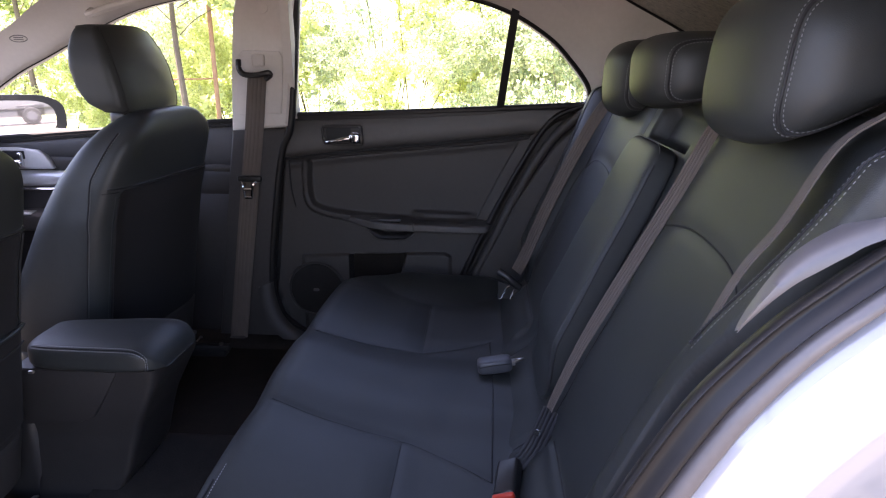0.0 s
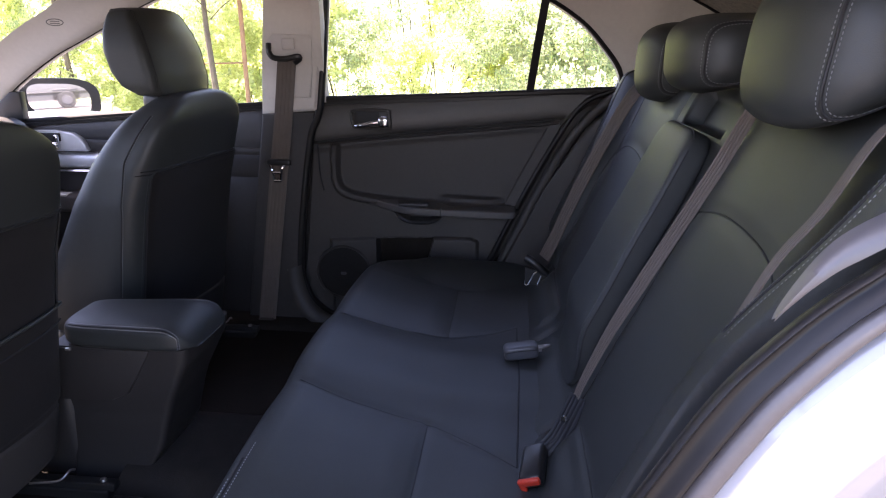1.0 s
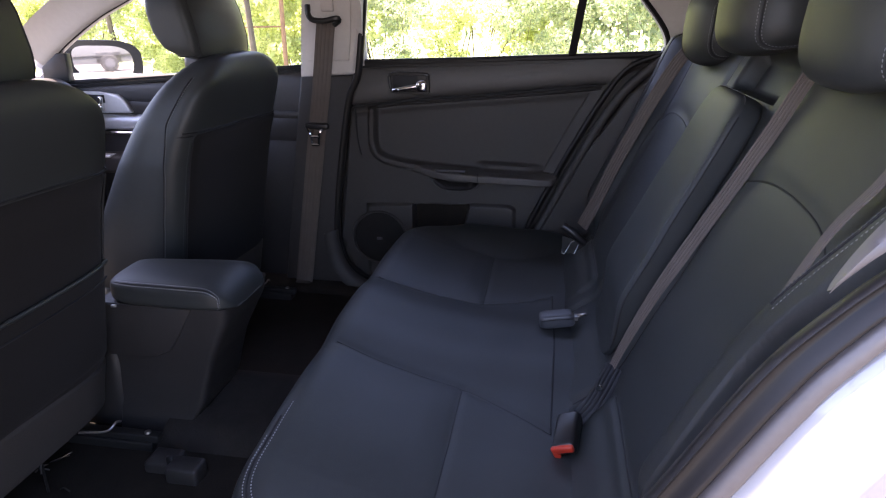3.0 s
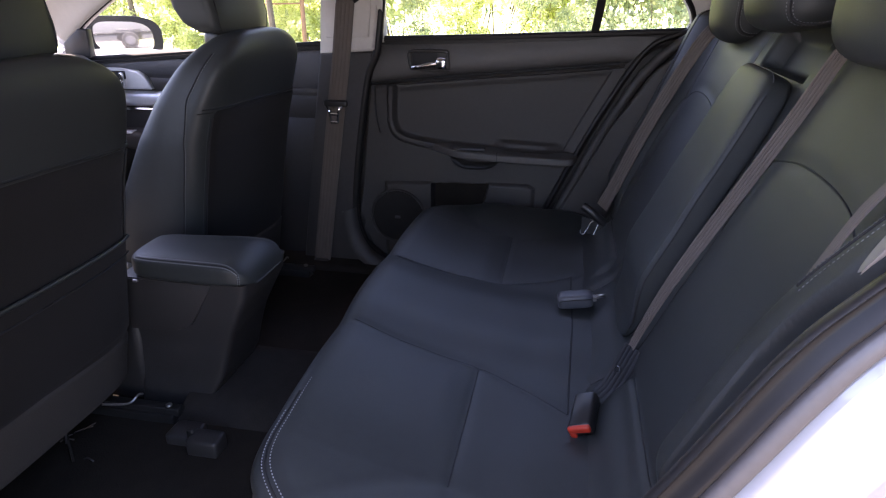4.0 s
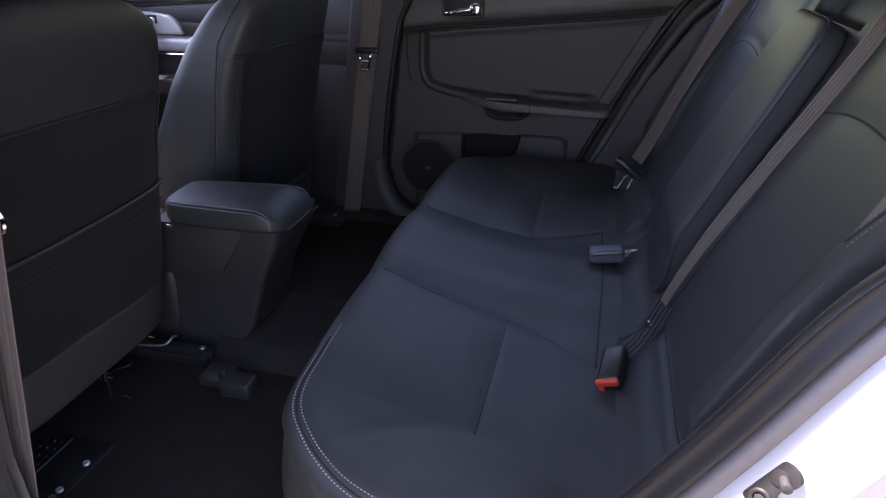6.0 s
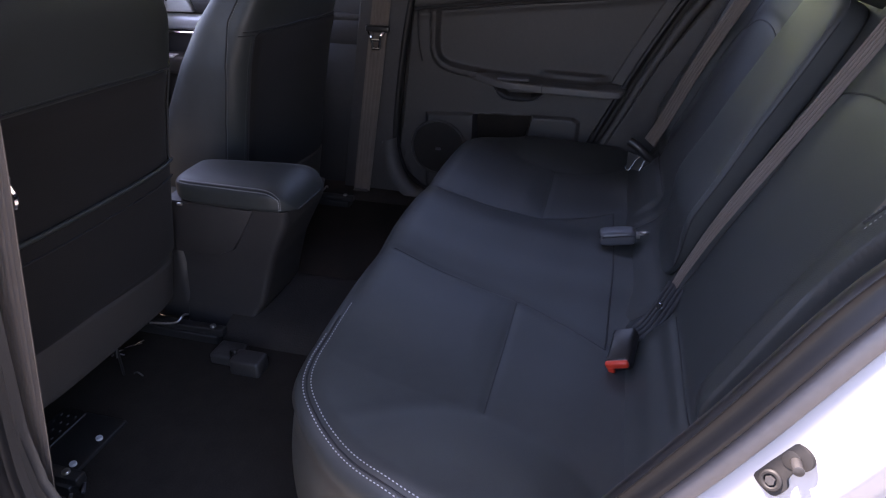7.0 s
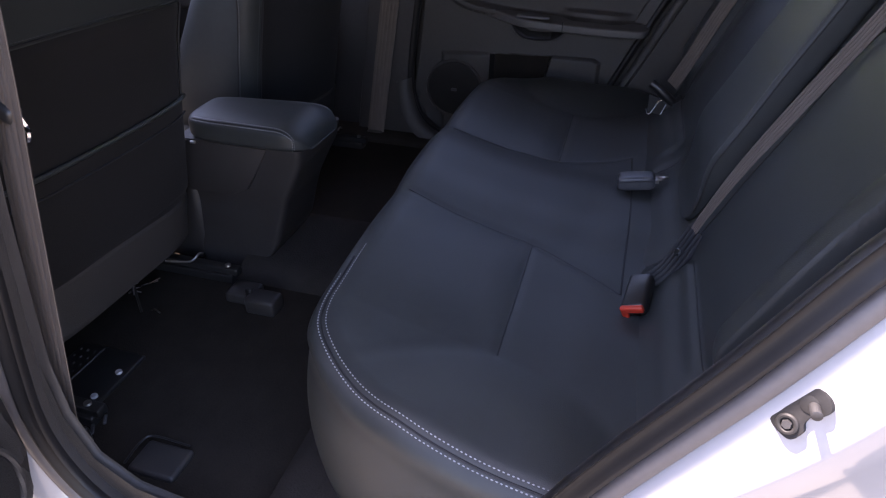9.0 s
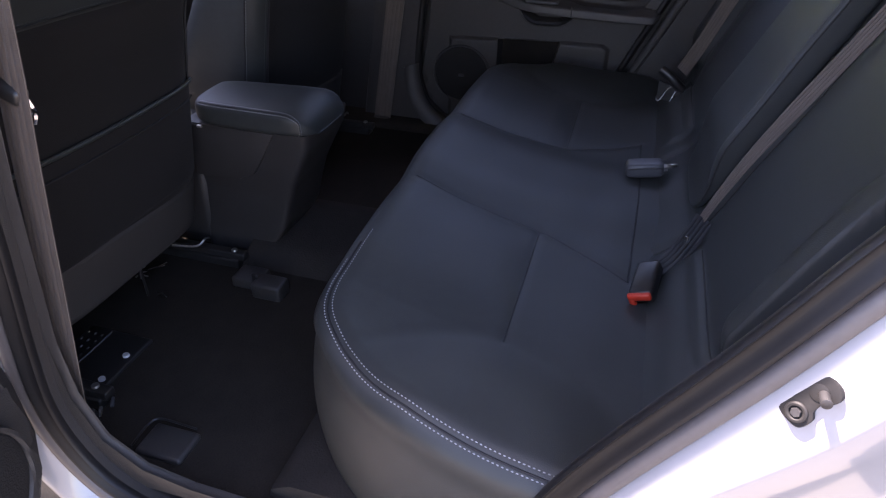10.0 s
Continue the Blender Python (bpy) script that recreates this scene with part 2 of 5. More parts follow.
def dashes(line, pitch=0.0052, length=0.0034, r=0.00065, lift=0.0):
    """Single stitches along a line."""
    p = even(line, pitch)
    d = np.gradient(p, axis=0)
    d /= np.linalg.norm(d, axis=1, keepdims=True) + 1e-12
    out = []
    for q, e in zip(p, d):
        a = np.cross(e, (0.3, 0.2, 0.93))
        a /= np.linalg.norm(a)
        b = np.cross(a, e)
        v = []
        for s, k in ((-0.5, 0.6), (0.0, 1.25), (0.5, 0.6)):
            v += [q + s * length * e + k * r * (x * a + y * b) for x, y in ((1, 0), (0, 1), (-1, 0), (0, -1))]
        f = [(i * 4 + j, i * 4 + (j + 1) % 4, i * 4 + 4 + (j + 1) % 4, i * 4 + 4 + j) for i in range(2) for j in range(4)]
        out.append((v, f + [(3, 2, 1, 0), (8, 9, 10, 11)]))
    return merge(*out)


def from_bm(bm):
    bm.verts.index_update()
    geo = np.array([v.co[:] for v in bm.verts]), [tuple(v.index for v in f.verts) for f in bm.faces]
    bm.free()
    return geo


def rbox(x0, x1, y0, y1, z0, z1, r=0.005, seg=3):
    bm = bmesh.new()
    bmesh.ops.create_cube(bm, size=1)
    for v in bm.verts:
        v.co = ((x0 + x1) / 2 + v.co.x * (x1 - x0), (y0 + y1) / 2 + v.co.y * (y1 - y0), (z0 + z1) / 2 + v.co.z * (z1 - z0))
    r = min(r, 0.48 * min(x1 - x0, y1 - y0, z1 - z0))
    bmesh.ops.bevel(bm, geom=bm.edges[:], offset=r, segments=seg, profile=0.5, affect="EDGES")
    return from_bm(bm)


def slab(outline, x0, x1, r=0.004, seg=2):
    """A flat plate with the outline (y, z), from x0 to x1, its rims rounded."""
    bm = bmesh.new()
    a = [bm.verts.new((x0, y, z)) for y, z in outline]
    b = [bm.verts.new((x1, y, z)) for y, z in outline]
    fa, fb = bm.faces.new(a), bm.faces.new(b[::-1])
    for i in range(len(a)):
        j = (i + 1) % len(a)
        bm.faces.new((a[j], a[i], b[i], b[j]))
    if r:
        rim = list(set(fa.edges) | set(fb.edges))
        bmesh.ops.bevel(bm, geom=rim, offset=r, segments=seg, profile=0.5, affect="EDGES", clamp_overlap=True)
    return from_bm(bm)


def disc(centre, axis, r, thick, k=24, rim=0.15):
    c, ax = np.array(centre, float), np.array(axis, float)
    ax /= np.linalg.norm(ax)
    a = np.cross(ax, (0.1, 0.2, 0.97))
    a /= np.linalg.norm(a)
    b = np.cross(ax, a)
    th = np.arange(k) * 2 * np.pi / k
    ring = np.cos(th)[:, None] * a + np.sin(th)[:, None] * b
    rings = [c + r * ring, c + r * ring + ax * thick * (1 - rim), c + r * (1 - rim * 0.6) * ring + ax * thick]
    return loft(rings)


def pad_points(q, power):
    q = np.asarray(q, float)
    return q / ((np.abs(q) ** power).sum(-1, keepdims=True) ** (1 / power))


def pad(place, n=22, power=5.0):
    """A rounded cushion; place: maps points of the rounded cube (-1..1) into the world."""
    g = np.linspace(-1, 1, n + 1)
    u, w = np.meshgrid(g, g, indexing="ij")
    o = np.ones_like(u)
    v, f, k = [], [], 0
    for face in ((o, u, w), (-o, w, u), (w, o, u), (u, -o, w), (u, w, o), (w, u, -o)):
        v.append(np.stack(face, -1).reshape(-1, 3))
        for i in range(n):
            for j in range(n):
                a = k + i * (n + 1) + j
                f.append((a, a + n + 1, a + n + 2, a + 1))
        k += (n + 1) ** 2
    v = np.concatenate(v)
    key = np.round(v, 6)
    uniq, first, back = np.unique(key, axis=0, return_index=True, return_inverse=True)
    back = back.reshape(-1)
    return place(pad_points(v[first], power)), [tuple(back[i] for i in q) for q in f]


def smooth01(t):
    t = np.clip(t, 0, 1)
    return t * t * (3 - 2 * t)


def near_line(px, pz, line):
    """Distance from points to a polyline in the plane."""
    best = np.full(np.shape(px), 1e9)
    for (ax, az), (bx, bz) in zip(line[:-1], line[1:]):
        dx, dz = bx - ax, bz - az
        t = np.clip(((px - ax) * dx + (pz - az) * dz) / (dx * dx + dz * dz + 1e-12), 0, 1)
        best = np.minimum(best, np.hypot(px - ax - t * dx, pz - az - t * dz))
    return best


def inside(px, pz, outline):
    hit = np.zeros(np.shape(px), bool)
    o = np.asarray(outline, float)
    for (ax, az), (bx, bz) in zip(o, np.roll(o, -1, 0)):
        cross = ((az > pz) != (bz > pz)) & (px < (bx - ax) * (pz - az) / (bz - az + 1e-12) + ax)
        hit ^= cross
    return hit

# ---------------------------------------------------------------- ground and surroundings
def sheet(x0, x1, y0, y1, z, n=2):
    xs, ys = np.linspace(x0, x1, n), np.linspace(y0, y1, n)
    return loft([[(x, y, z) for x in xs] for y in ys], closed=False, cap=False)


structure("ground", sheet(-600, 600, -600, 600, 0.0, 12), ASPHALT, "worn warm grey concrete of the parking place", "ground")
structure("verge", merge(rbox(5.2, 60, -60, 60, -0.2, 0.10, 0.02)), GRASS, "dry yellow-green grass verge behind the parking place", "verge")


# ---------------------------------------------------------------- car shell
def glass_x(z):
    """How far out the side windows stand at a height: they lean inwards."""
    return 0.70 - 0.33 * (np.asarray(z) - 0.95)


WINDOW_TOP = curve([(0.985, 0.925), (0.89, 0.99), (0.757, 1.063), (0.657, 1.106), (0.431, 1.202), (0.28, 1.241), (0.10, 1.264), (-0.15, 1.272),
                    (-0.35, 1.264), (-0.48, 1.243), (-0.58, 1.209), (-0.674, 1.152), (-0.734, 1.094), (-0.773, 1.046), (-0.788, 1.008), (-0.780, 0.985)], 6)


def outward(line, closed=False):
    d = np.roll(line, -1, 0) - np.roll(line, 1, 0) if closed else np.gradient(line, axis=0)
    d /= np.linalg.norm(d, axis=1, keepdims=True)
    return np.stack([d[:, 1], -d[:, 0]], 1)


def side_trim(rear=0.15):
    """Trim of the A pillar, roof side and C pillar round the side windows."""
    w = WINDOW_TOP
    n = outward(w)
    wide = 0.07 + 0.015 * smooth01((w[:, 0] - 0.3) / 0.2) - 0.002 * smooth01((w[:, 0] - 0.52) / 0.16) + rear * smooth01((-0.42 - w[:, 0]) / 0.2)
    lean = 1 - 0.45 * smooth01((w[:, 0] - 0.50) / 0.2)      # the front pillar stands steeper
    rings = []
    for k, dx in ((-0.05, 0.022), (0.0, -0.004), (0.1, -0.016), (0.25, -0.024), (0.5, -0.034), (0.8, -0.055), (1.0, -0.085)):
        p = w + n * (wide * k)[:, None]
        rings.append(np.stack([glass_x(w[:, 1]) + (dx * lean if dx < 0 else dx) - 0.25 * np.maximum(p[:, 1] - w[:, 1], 0), p[:, 0], p[:, 1]], 1))
    return loft(rings, closed=False, cap=False)


car = thing("car_shell", "white saloon body shell with its left rear door open", "car body", (0, 0, 0), kind="structure")
part("pillar_trim", side_trim(), PILLAR, car, "warm grey moulded trim of pillars and roof side")
part("pillar_trim", moved(mirrored(side_trim(-0.03)), pose(-0.01, -0.07, 0.03)), PILLAR, car, "warm grey moulded trim of pillars and roof side")


def roof_sheet(lift, wide, y0, y1):
    xs, ys = np.linspace(-wide, wide, 25), np.linspace(y0, y1, 25)
    return loft([[(x, y, 1.385 + lift - 0.062 * (x / 0.5) ** 2 - 0.10 * max(0, (abs(y + 0.1) - 0.35)) ** 2 * 2.2) for x in xs] for y in ys], closed=False, cap=False)


structure("ceiling", merge(roof_sheet(0.0, 0.60, -0.86, 0.82), roof_sheet(0.012, 0.60, -0.86, 0.82)), LINER, "warm grey woven headliner", "headliner")
part("roof_skin", roof_sheet(0.05, 0.66, -1.0, 0.86), PAINT, car, "white painted roof")

SCREEN_EDGE = curve([(0.49, -0.68, 1.314), (0.535, -0.78, 1.264), (0.550, -0.84, 1.233), (0.552, -0.987, 1.156), (0.57, -1.15, 1.07), (0.60, -1.32, 0.985)], 5)
PILLAR_EDGE = curve([(0.55, -0.50, 1.33), (0.57, -0.60, 1.28), (0.59, -0.72, 1.20), (0.62, -0.83, 1.08), (0.66, -0.92, 1.0), (0.66, -1.10, 0.98)], 5)
# rear screen, parcel shelf, wall behind the seats
part("rear_screen", loft([[(x, y, z) for x in np.linspace(-w, w, 14)] for y, z, w in ((-0.66, 1.316, 0.56), (-0.80, 1.254, 0.62), (-0.95, 1.176, 0.66), (-1.15, 1.069, 0.70), (-1.32, 0.985, 0.72))], closed=False, cap=False),
     REAR_GLASS, car, "dusty tinted rear screen")
part("screen_edge", tube(SCREEN_EDGE, 0.005), RUBBER, car)
part("pillar_trim_rear", loft([SCREEN_EDGE + (0.004, 0, 0.002), SCREEN_EDGE * 0.7 + PILLAR_EDGE * 0.3 + (-0.004, 0, 0), SCREEN_EDGE * 0.3 + PILLAR_EDGE * 0.7 + (-0.004, 0, 0), PILLAR_EDGE], closed=False, cap=False), PILLAR, car, "warm grey rear pillar trim", sharp=70)
part("parcel_shelf", rbox(-0.68, 0.68, -1.40, -0.86, 0.965, 0.985, 0.006), CARPET, car, "black carpeted parcel shelf")
part("boot_wall", rbox(-0.70, 0.70, -1.42, -1.38, 0.2, 1.0, 0.01), CARPET, car)
part("dashboard", rbox(-0.70, 0.70, 0.86, 1.35, 0.35, 0.90, 0.06, 5), PLASTIC, car, "dark plastic dashboard")
part("bulkhead", rbox(-0.74, 0.74, 1.15, 1.20, 0.1, 0.88, 0.01), PLASTIC, car)


# unseen ledge past the far side glass, added to keep sun off the door armrest
_r = WINDOW_TOP[(WINDOW_TOP[:, 0] < 0.62) & (WINDOW_TOP[:, 0] > -0.72)]
_rn = outward(_r)
SUN_LEDGE = loft([np.stack([glass_x(_r[:, 1]) + dx, (_r + _rn * d)[:, 0], (_r + _rn * d)[:, 1]], 1) for d, dx in ((0.012, 0.012), (0.010, 0.050), (0.014, 0.095), (0.030, 0.105), (0.060, 0.085), (0.095, 0.0))], closed=False, cap=False)
part("sun_ledge", SUN_LEDGE, PAINT, car, "white unseen ledge over the far windows, added to block the sun", sharp=70)
part("quarter_backing", slab([(-0.40, 0.30), (-0.42, 0.45), (-0.56, 0.74), (-0.62, 0.895), (-0.66, 0.945), (-0.74, 0.968), (-0.90, 0.985), (-1.35, 0.985), (-1.35, 0.2), (-0.40, 0.2)], 0.735, 0.80, 0.008), PLASTIC, car)

# left door opening: its seals and painted jamb run round one closed line (y, z)
OPENING = curve([(0.045, 1.20), (0.058, 1.08), (0.068, 0.93), (0.096, 0.704), (0.125, 0.53), (0.133, 0.44), (0.119, 0.374), (0.086, 0.321), (0.035, 0.290), (-0.03, 0.278),
                 (-0.20, 0.273), (-0.33, 0.288), (-0.405, 0.375), (-0.488, 0.557), (-0.590, 0.735), (-0.650, 0.848), (-0.686, 0.898), (-0.725, 0.939), (-0.772, 0.974),
                 (-0.830, 1.010), (-0.870, 1.08), (-0.83, 1.19), (-0.71, 1.25), (-0.52, 1.285), (-0.22, 1.29), (-0.03, 1.27)], 9, closed=True)
OPEN_N = outward(OPENING, True)
if ((OPENING - OPENING.mean(0)) * OPEN_N).sum() < 0:
    OPEN_N = -OPEN_N
LEAN = np.interp(OPENING[:, 1], (0.95, 1.28), (0.0, 0.075))      # the upper frame leans inwards


def round_opening(profile, spread=1.0):
    """A strip round the opening; profile: pairs of (outwards from its edge, x)."""
    top = np.interp(OPENING[:, 1], (0.98, 1.2), (1.0, 0.45))
    rings = []
    for d, x in profile:
        k = np.interp(OPENING[:, 1], (0.85, 0.95), (1.0, 0.82)) if d > 0.01 else np.ones(len(OPENING))
        p = OPENING + OPEN_N * (d * k)[:, None]
        deep = np.interp(OPENING[:, 0], (-0.35, -0.1), (spread, 1.0))
        rings.append(np.stack([-0.652 + (x + 0.652) * np.where(x > -0.652, deep, 1.0) + LEAN, p[:, 0], p[:, 1]], 1))
    return loft(np.stack(rings, 1), closed=False, cap=False, loop=True)


part("door_seal", round_opening([(0.002, -0.648), (-0.0005, -0.653), (-0.0008, -0.6590), (0.0008, -0.6615), (0.0028, -0.6592), (0.005, -0.6552), (0.008, -0.6535), (0.012, -0.6550), (0.016, -0.6590),
                                 (0.019, -0.6625), (0.0215, -0.6640), (0.0235, -0.6622), (0.0245, -0.6570), (0.0258, -0.6490)]), RUBBER, car, "black rubber door seal with a soft bulb", sharp=80)
part("weatherstrip", round_opening([(0.0258, -0.649), (0.0268, -0.6575), (0.0288, -0.6622), (0.033, -0.6650), (0.039, -0.6665), (0.0410, -0.6645), (0.0415, -0.656)]), STRIP, car, "grey weatherstrip flange", sharp=80)
part("inner_trim", round_opening([(0.05, -0.602), (0.022, -0.612), (0.009, -0.622), (0.002, -0.636), (0.001, -0.652), (0.006, -0.652)], 0.35), PLASTIC, car, "dark plastic trim inside the door opening")

_u = curve([(-0.655, -0.684, 0.917), (-0.652, -0.694, 0.932), (-0.648, -0.707, 0.949), (-0.645, -0.719, 0.962), (-0.642, -0.734, 0.973), (-0.638, -0.756, 0.984), (-0.634, -0.781, 0.994), (-0.620, -0.860, 1.022)], 5)
_l = curve([(-0.656, -0.685, 0.916), (-0.655, -0.696, 0.928), (-0.655, -0.708, 0.941), (-0.654, -0.721, 0.952), (-0.653, -0.734, 0.960), (-0.652, -0.752, 0.971), (-0.650, -0.774, 0.982), (-0.640, -0.862, 1.008)], 5)
part("garnish", loft([_u + np.linspace(0, 1, len(_u))[:, None] ** 0.5 * (0.02, -0.004, 0.0), _u, _u * 0.65 + _l * 0.35 + (-0.004, 0.0, 0.003), _u * 0.3 + _l * 0.7 + (-0.003, 0, 0.001), _l], closed=False, cap=False), GARNISH, car, "pale grey garnish inside the door opening", sharp=70)


def jamb():
    top = np.interp(OPENING[:, 1], (0.98, 1.2), (1.0, 0.45))
    wide = 0.062 + 0.024 * smooth01((OPENING[:, 1] - 0.55) / 0.22) * (OPENING[:, 0] < -0.3) * top
    rings = []
    for d, x, k in ((0.037, -0.655, 0), (0.040, -0.661, 0), (0.042, -0.6645, 0), (0.0, -0.6815, 1), (0.003, -0.6838, 1), (0.008, -0.6842, 1), (0.06, -0.655, 1), (0.14, -0.638, 1), (0.26, -0.620, 1), (0.42, -0.61, 1)):
        base = wide if k else 0.0
        far = np.where(d > 0.05, top, 1.0) if np.ndim(base) else 1.0
        p = OPENING + OPEN_N * (base + d * far * np.ones(len(OPENING)))[:, None]
        rings.append(np.stack([x + LEAN, p[:, 0], p[:, 1]], 1))
    return loft(np.stack(rings, 1), closed=False, cap=False, loop=True)


part("painted_jamb", jamb(), PAINT, car, "white painted door jamb and quarter panel", sharp=60)
part("front_side_panel", rbox(-0.80, -0.74, 0.36, 1.25, 0.2, 0.93, 0.03), PAINT, car)
part("sill", rbox(-0.650, -0.575, -0.42, 1.1, 0.14, 0.268, 0.02, 4), PLASTIC, car, "dark plastic sill cover")
part("sill", rbox(0.595, 0.70, -0.46, 1.1, 0.18, 0.318, 0.02, 4), CARPET, car, "dark plastic sill cover")
part("quarter_trim", slab([(-0.445, 0.30), (-0.462, 0.45), (-0.61, 0.74), (-0.70, 0.885), (-0.80, 0.975), (-0.90, 1.0), (-1.35, 1.0), (-1.35, 0.2), (-0.445, 0.2)], 0.66, 0.76, 0.008), PLASTIC, car, "dark side trim beside the backrest")

structure("floor", merge(rbox(-0.622, 0.66, -1.4, 1.2, 0.20, 0.30, 0.01)), CARPET, "black carpeted footwell floor", "floor")

# striker on the jamb
striker = thing("door_striker", "dark steel door striker bolted to the white jamb", "door striker", (-0.672, -0.645, 0.718))
_t = Vector((0.0, -0.50, 0.866)).normalized()
_n = Vector((-0.80, 0.52, 0.30)).normalized()
_u = _n.cross(_t).normalized()
STRIKE = Matrix(((_t.x, _u.x, _n.x, -0.6706), (_t.y, _u.y, _n.y, -0.6449), (_t.z, _u.z, _n.z, 0.7149), (0, 0, 0, 1))) @ Matrix.Scale(0.66, 4)
_plate = curve([(-0.035, -0.008, 0), (-0.030, -0.018, 0), (-0.014, -0.019, 0), (-0.005, -0.012, 0), (0.008, -0.011, 0), (0.016, -0.016, 0), (0.028, -0.016, 0), (0.035, -0.005, 0), (0.034, 0.012, 0), (0.025, 0.019, 0), (-0.022, 0.019, 0), (-0.034, 0.010, 0)], 5, True)
part("plate", moved(loft([_plate + (0, 0, -0.010), _plate + (0, 0, 0.0010), _plate * 0.96 + (0, 0, 0.0030), _plate * 0.88 + (0, 0, 0.0034)]), STRIKE), STRIKER, striker, "rounded dark steel plate")
_ring = [(-0.020 + 0.0095 * math.cos(a), -0.003 + 0.0095 * math.sin(a), 0.004) for a in np.linspace(0, 2 * np.pi, 25)[:-1]]
part("washer", moved(tube(_ring, 0.0030, 8, closed=True), STRIKE), STRIKER, striker)
part("bolt", moved(disc((-0.020, -0.003, 0.002), (0, 0, 1), 0.0058, 0.0055, 6), STRIKE), STRIKER_WORN, striker, "worn hexagon bolt head")
part("bolt_recess", moved(disc((0.014, 0.001, 0.0028), (0, 0, 1), 0.0100, 0.0020, 20), STRIKE), STRIKER, striker)
part("peg", moved(merge(tube([(0.016, -0.002, 0.0), (0.017, -0.006, 0.010), (0.017, -0.0105, 0.016)], 0.0058, 14), disc((0.017, -0.0105, 0.0155), (0, -0.45, 0.9), 0.0060, 0.002, 14)), STRIKE), STRIKER_WORN, striker, "worn steel latch peg")

# lower B pillar on the far side and its sill moulding
LOWER_LINE = [(0.172, 0.918), (0.205, 0.68), (0.23, 0.51), (0.262, 0.31), (0.20, 0.29), (-0.46, 0.29), (-0.46, 0.306), (-0.05, 0.312), (0.02, 0.326), (0.072, 0.368),
                                 (0.097, 0.44), (0.094, 0.52), (0.083, 0.60), (0.062, 0.74), (0.040, 0.88), (0.012, 0.925)]
LOWER_B = slab(LOWER_LINE, 0.655, 0.74, 0.012, 3)
part("pillar_lower_trim", LOWER_B, PLASTIC, car, "dark plastic lower pillar trim")
part("pillar_lower_trim", moved(mirrored(slab(LOWER_LINE, 0.655, 0.668, 0.005)), pose(0.03, 0.03, 0)), PLASTIC, car, "dark plastic lower pillar trim")
_a = curve([(0.650, 0.098, 0.485), (0.650, 0.094, 0.44), (0.648, 0.075, 0.382), (0.645, 0.03, 0.338), (0.643, -0.06, 0.322), (0.642, -0.42, 0.320)], 6) + (0, -0.010, 0)
_b = curve([(0.640, 0.138, 0.470), (0.636, 0.132, 0.42), (0.630, 0.108, 0.355), (0.624, 0.05, 0.308), (0.620, -0.05, 0.296), (0.618, -0.42, 0.295)], 6) + (0, -0.010, 0)
part("sill_moulding", loft([_a + (0.008, 0, 0), _a, _a * 0.7 + _b * 0.3 + (-0.006, 0, 0.002), _a * 0.3 + _b * 0.7 + (-0.006, 0, 0.002), _b, _b + (0.012, 0, 0)], closed=False, cap=False), PLASTIC, car, "grey scuffed sill moulding", sharp=70)
UPPER_LINE = [(0.172, 0.912), (0.012, 0.924), (-0.012, 1.20), (-0.03, 1.30), (0.125, 1.30), (0.143, 1.20), (0.158, 1.05)]
UPPER_B = slab(UPPER_LINE, 0.652, 0.74, 0.012, 3)
part("pillar_upper_trim", UPPER_B, PILLAR, car, "warm grey upper pillar trim")
part("pillar_upper_trim", moved(mirrored(slab(UPPER_LINE, 0.652, 0.668, 0.005)), pose(0.03, 0.05, 0)), PILLAR, car, "warm grey upper pillar trim")
part("adjuster_cover", slab([(0.148, 0.957), (0.029, 0.960), (0.022, 1.03), (0.018, 1.105), (0.026, 1.120), (0.125, 1.122), (0.134, 1.11), (0.142, 1.03)], 0.6475, 0.66, 0.004, 2), PILLAR, car)
part("adjuster_button", rbox(0.640, 0.65, 0.064, 0.098, 1.082, 1.112, 0.004), PILLAR, car)
part("pillar_cap", disc((0.651, 0.062, 1.226), (-1, 0, 0), 0.014, 0.003, 20), PILLAR, car)
part("pillar_door_seal", tube(curve([(0.672, -0.022, 1.27), (0.668, -0.008, 1.10), (0.664, 0.012, 0.93), (0.664, 0.040, 0.86), (0.664, 0.066, 0.72), (0.664, 0.088, 0.56), (0.664, 0.094, 0.46), (0.662, 0.078, 0.385),
                                     (0.660, 0.03, 0.335), (0.658, -0.06, 0.318), (0.656, -0.4, 0.316)], 7), 0.011, 10), RUBBER, car, "black rubber door seal")
part("rear_jamb_seal", tube(curve([(0.686, -0.445, 0.47), (0.686, -0.48, 0.56), (0.686, -0.565, 0.74), (0.686, -0.645, 0.885), (0.684, -0.70, 0.955), (0.675, -0.80, 0.995)], 7), 0.007, 10), RUBBER, car, "black rubber door seal")
part("rear_jamb_trim", tube(curve([(0.682, -0.475, 0.47), (0.682, -0.515, 0.56), (0.682, -0.60, 0.74), (0.678, -0.68, 0.88), (0.67, -0.76, 0.96), (0.66, -0.84, 1.0)], 7), 0.013, 10), PLASTIC, car)
def on_pillar(y, z):
    return (0.563 - 0.9 * (y - 0.664), y, z)


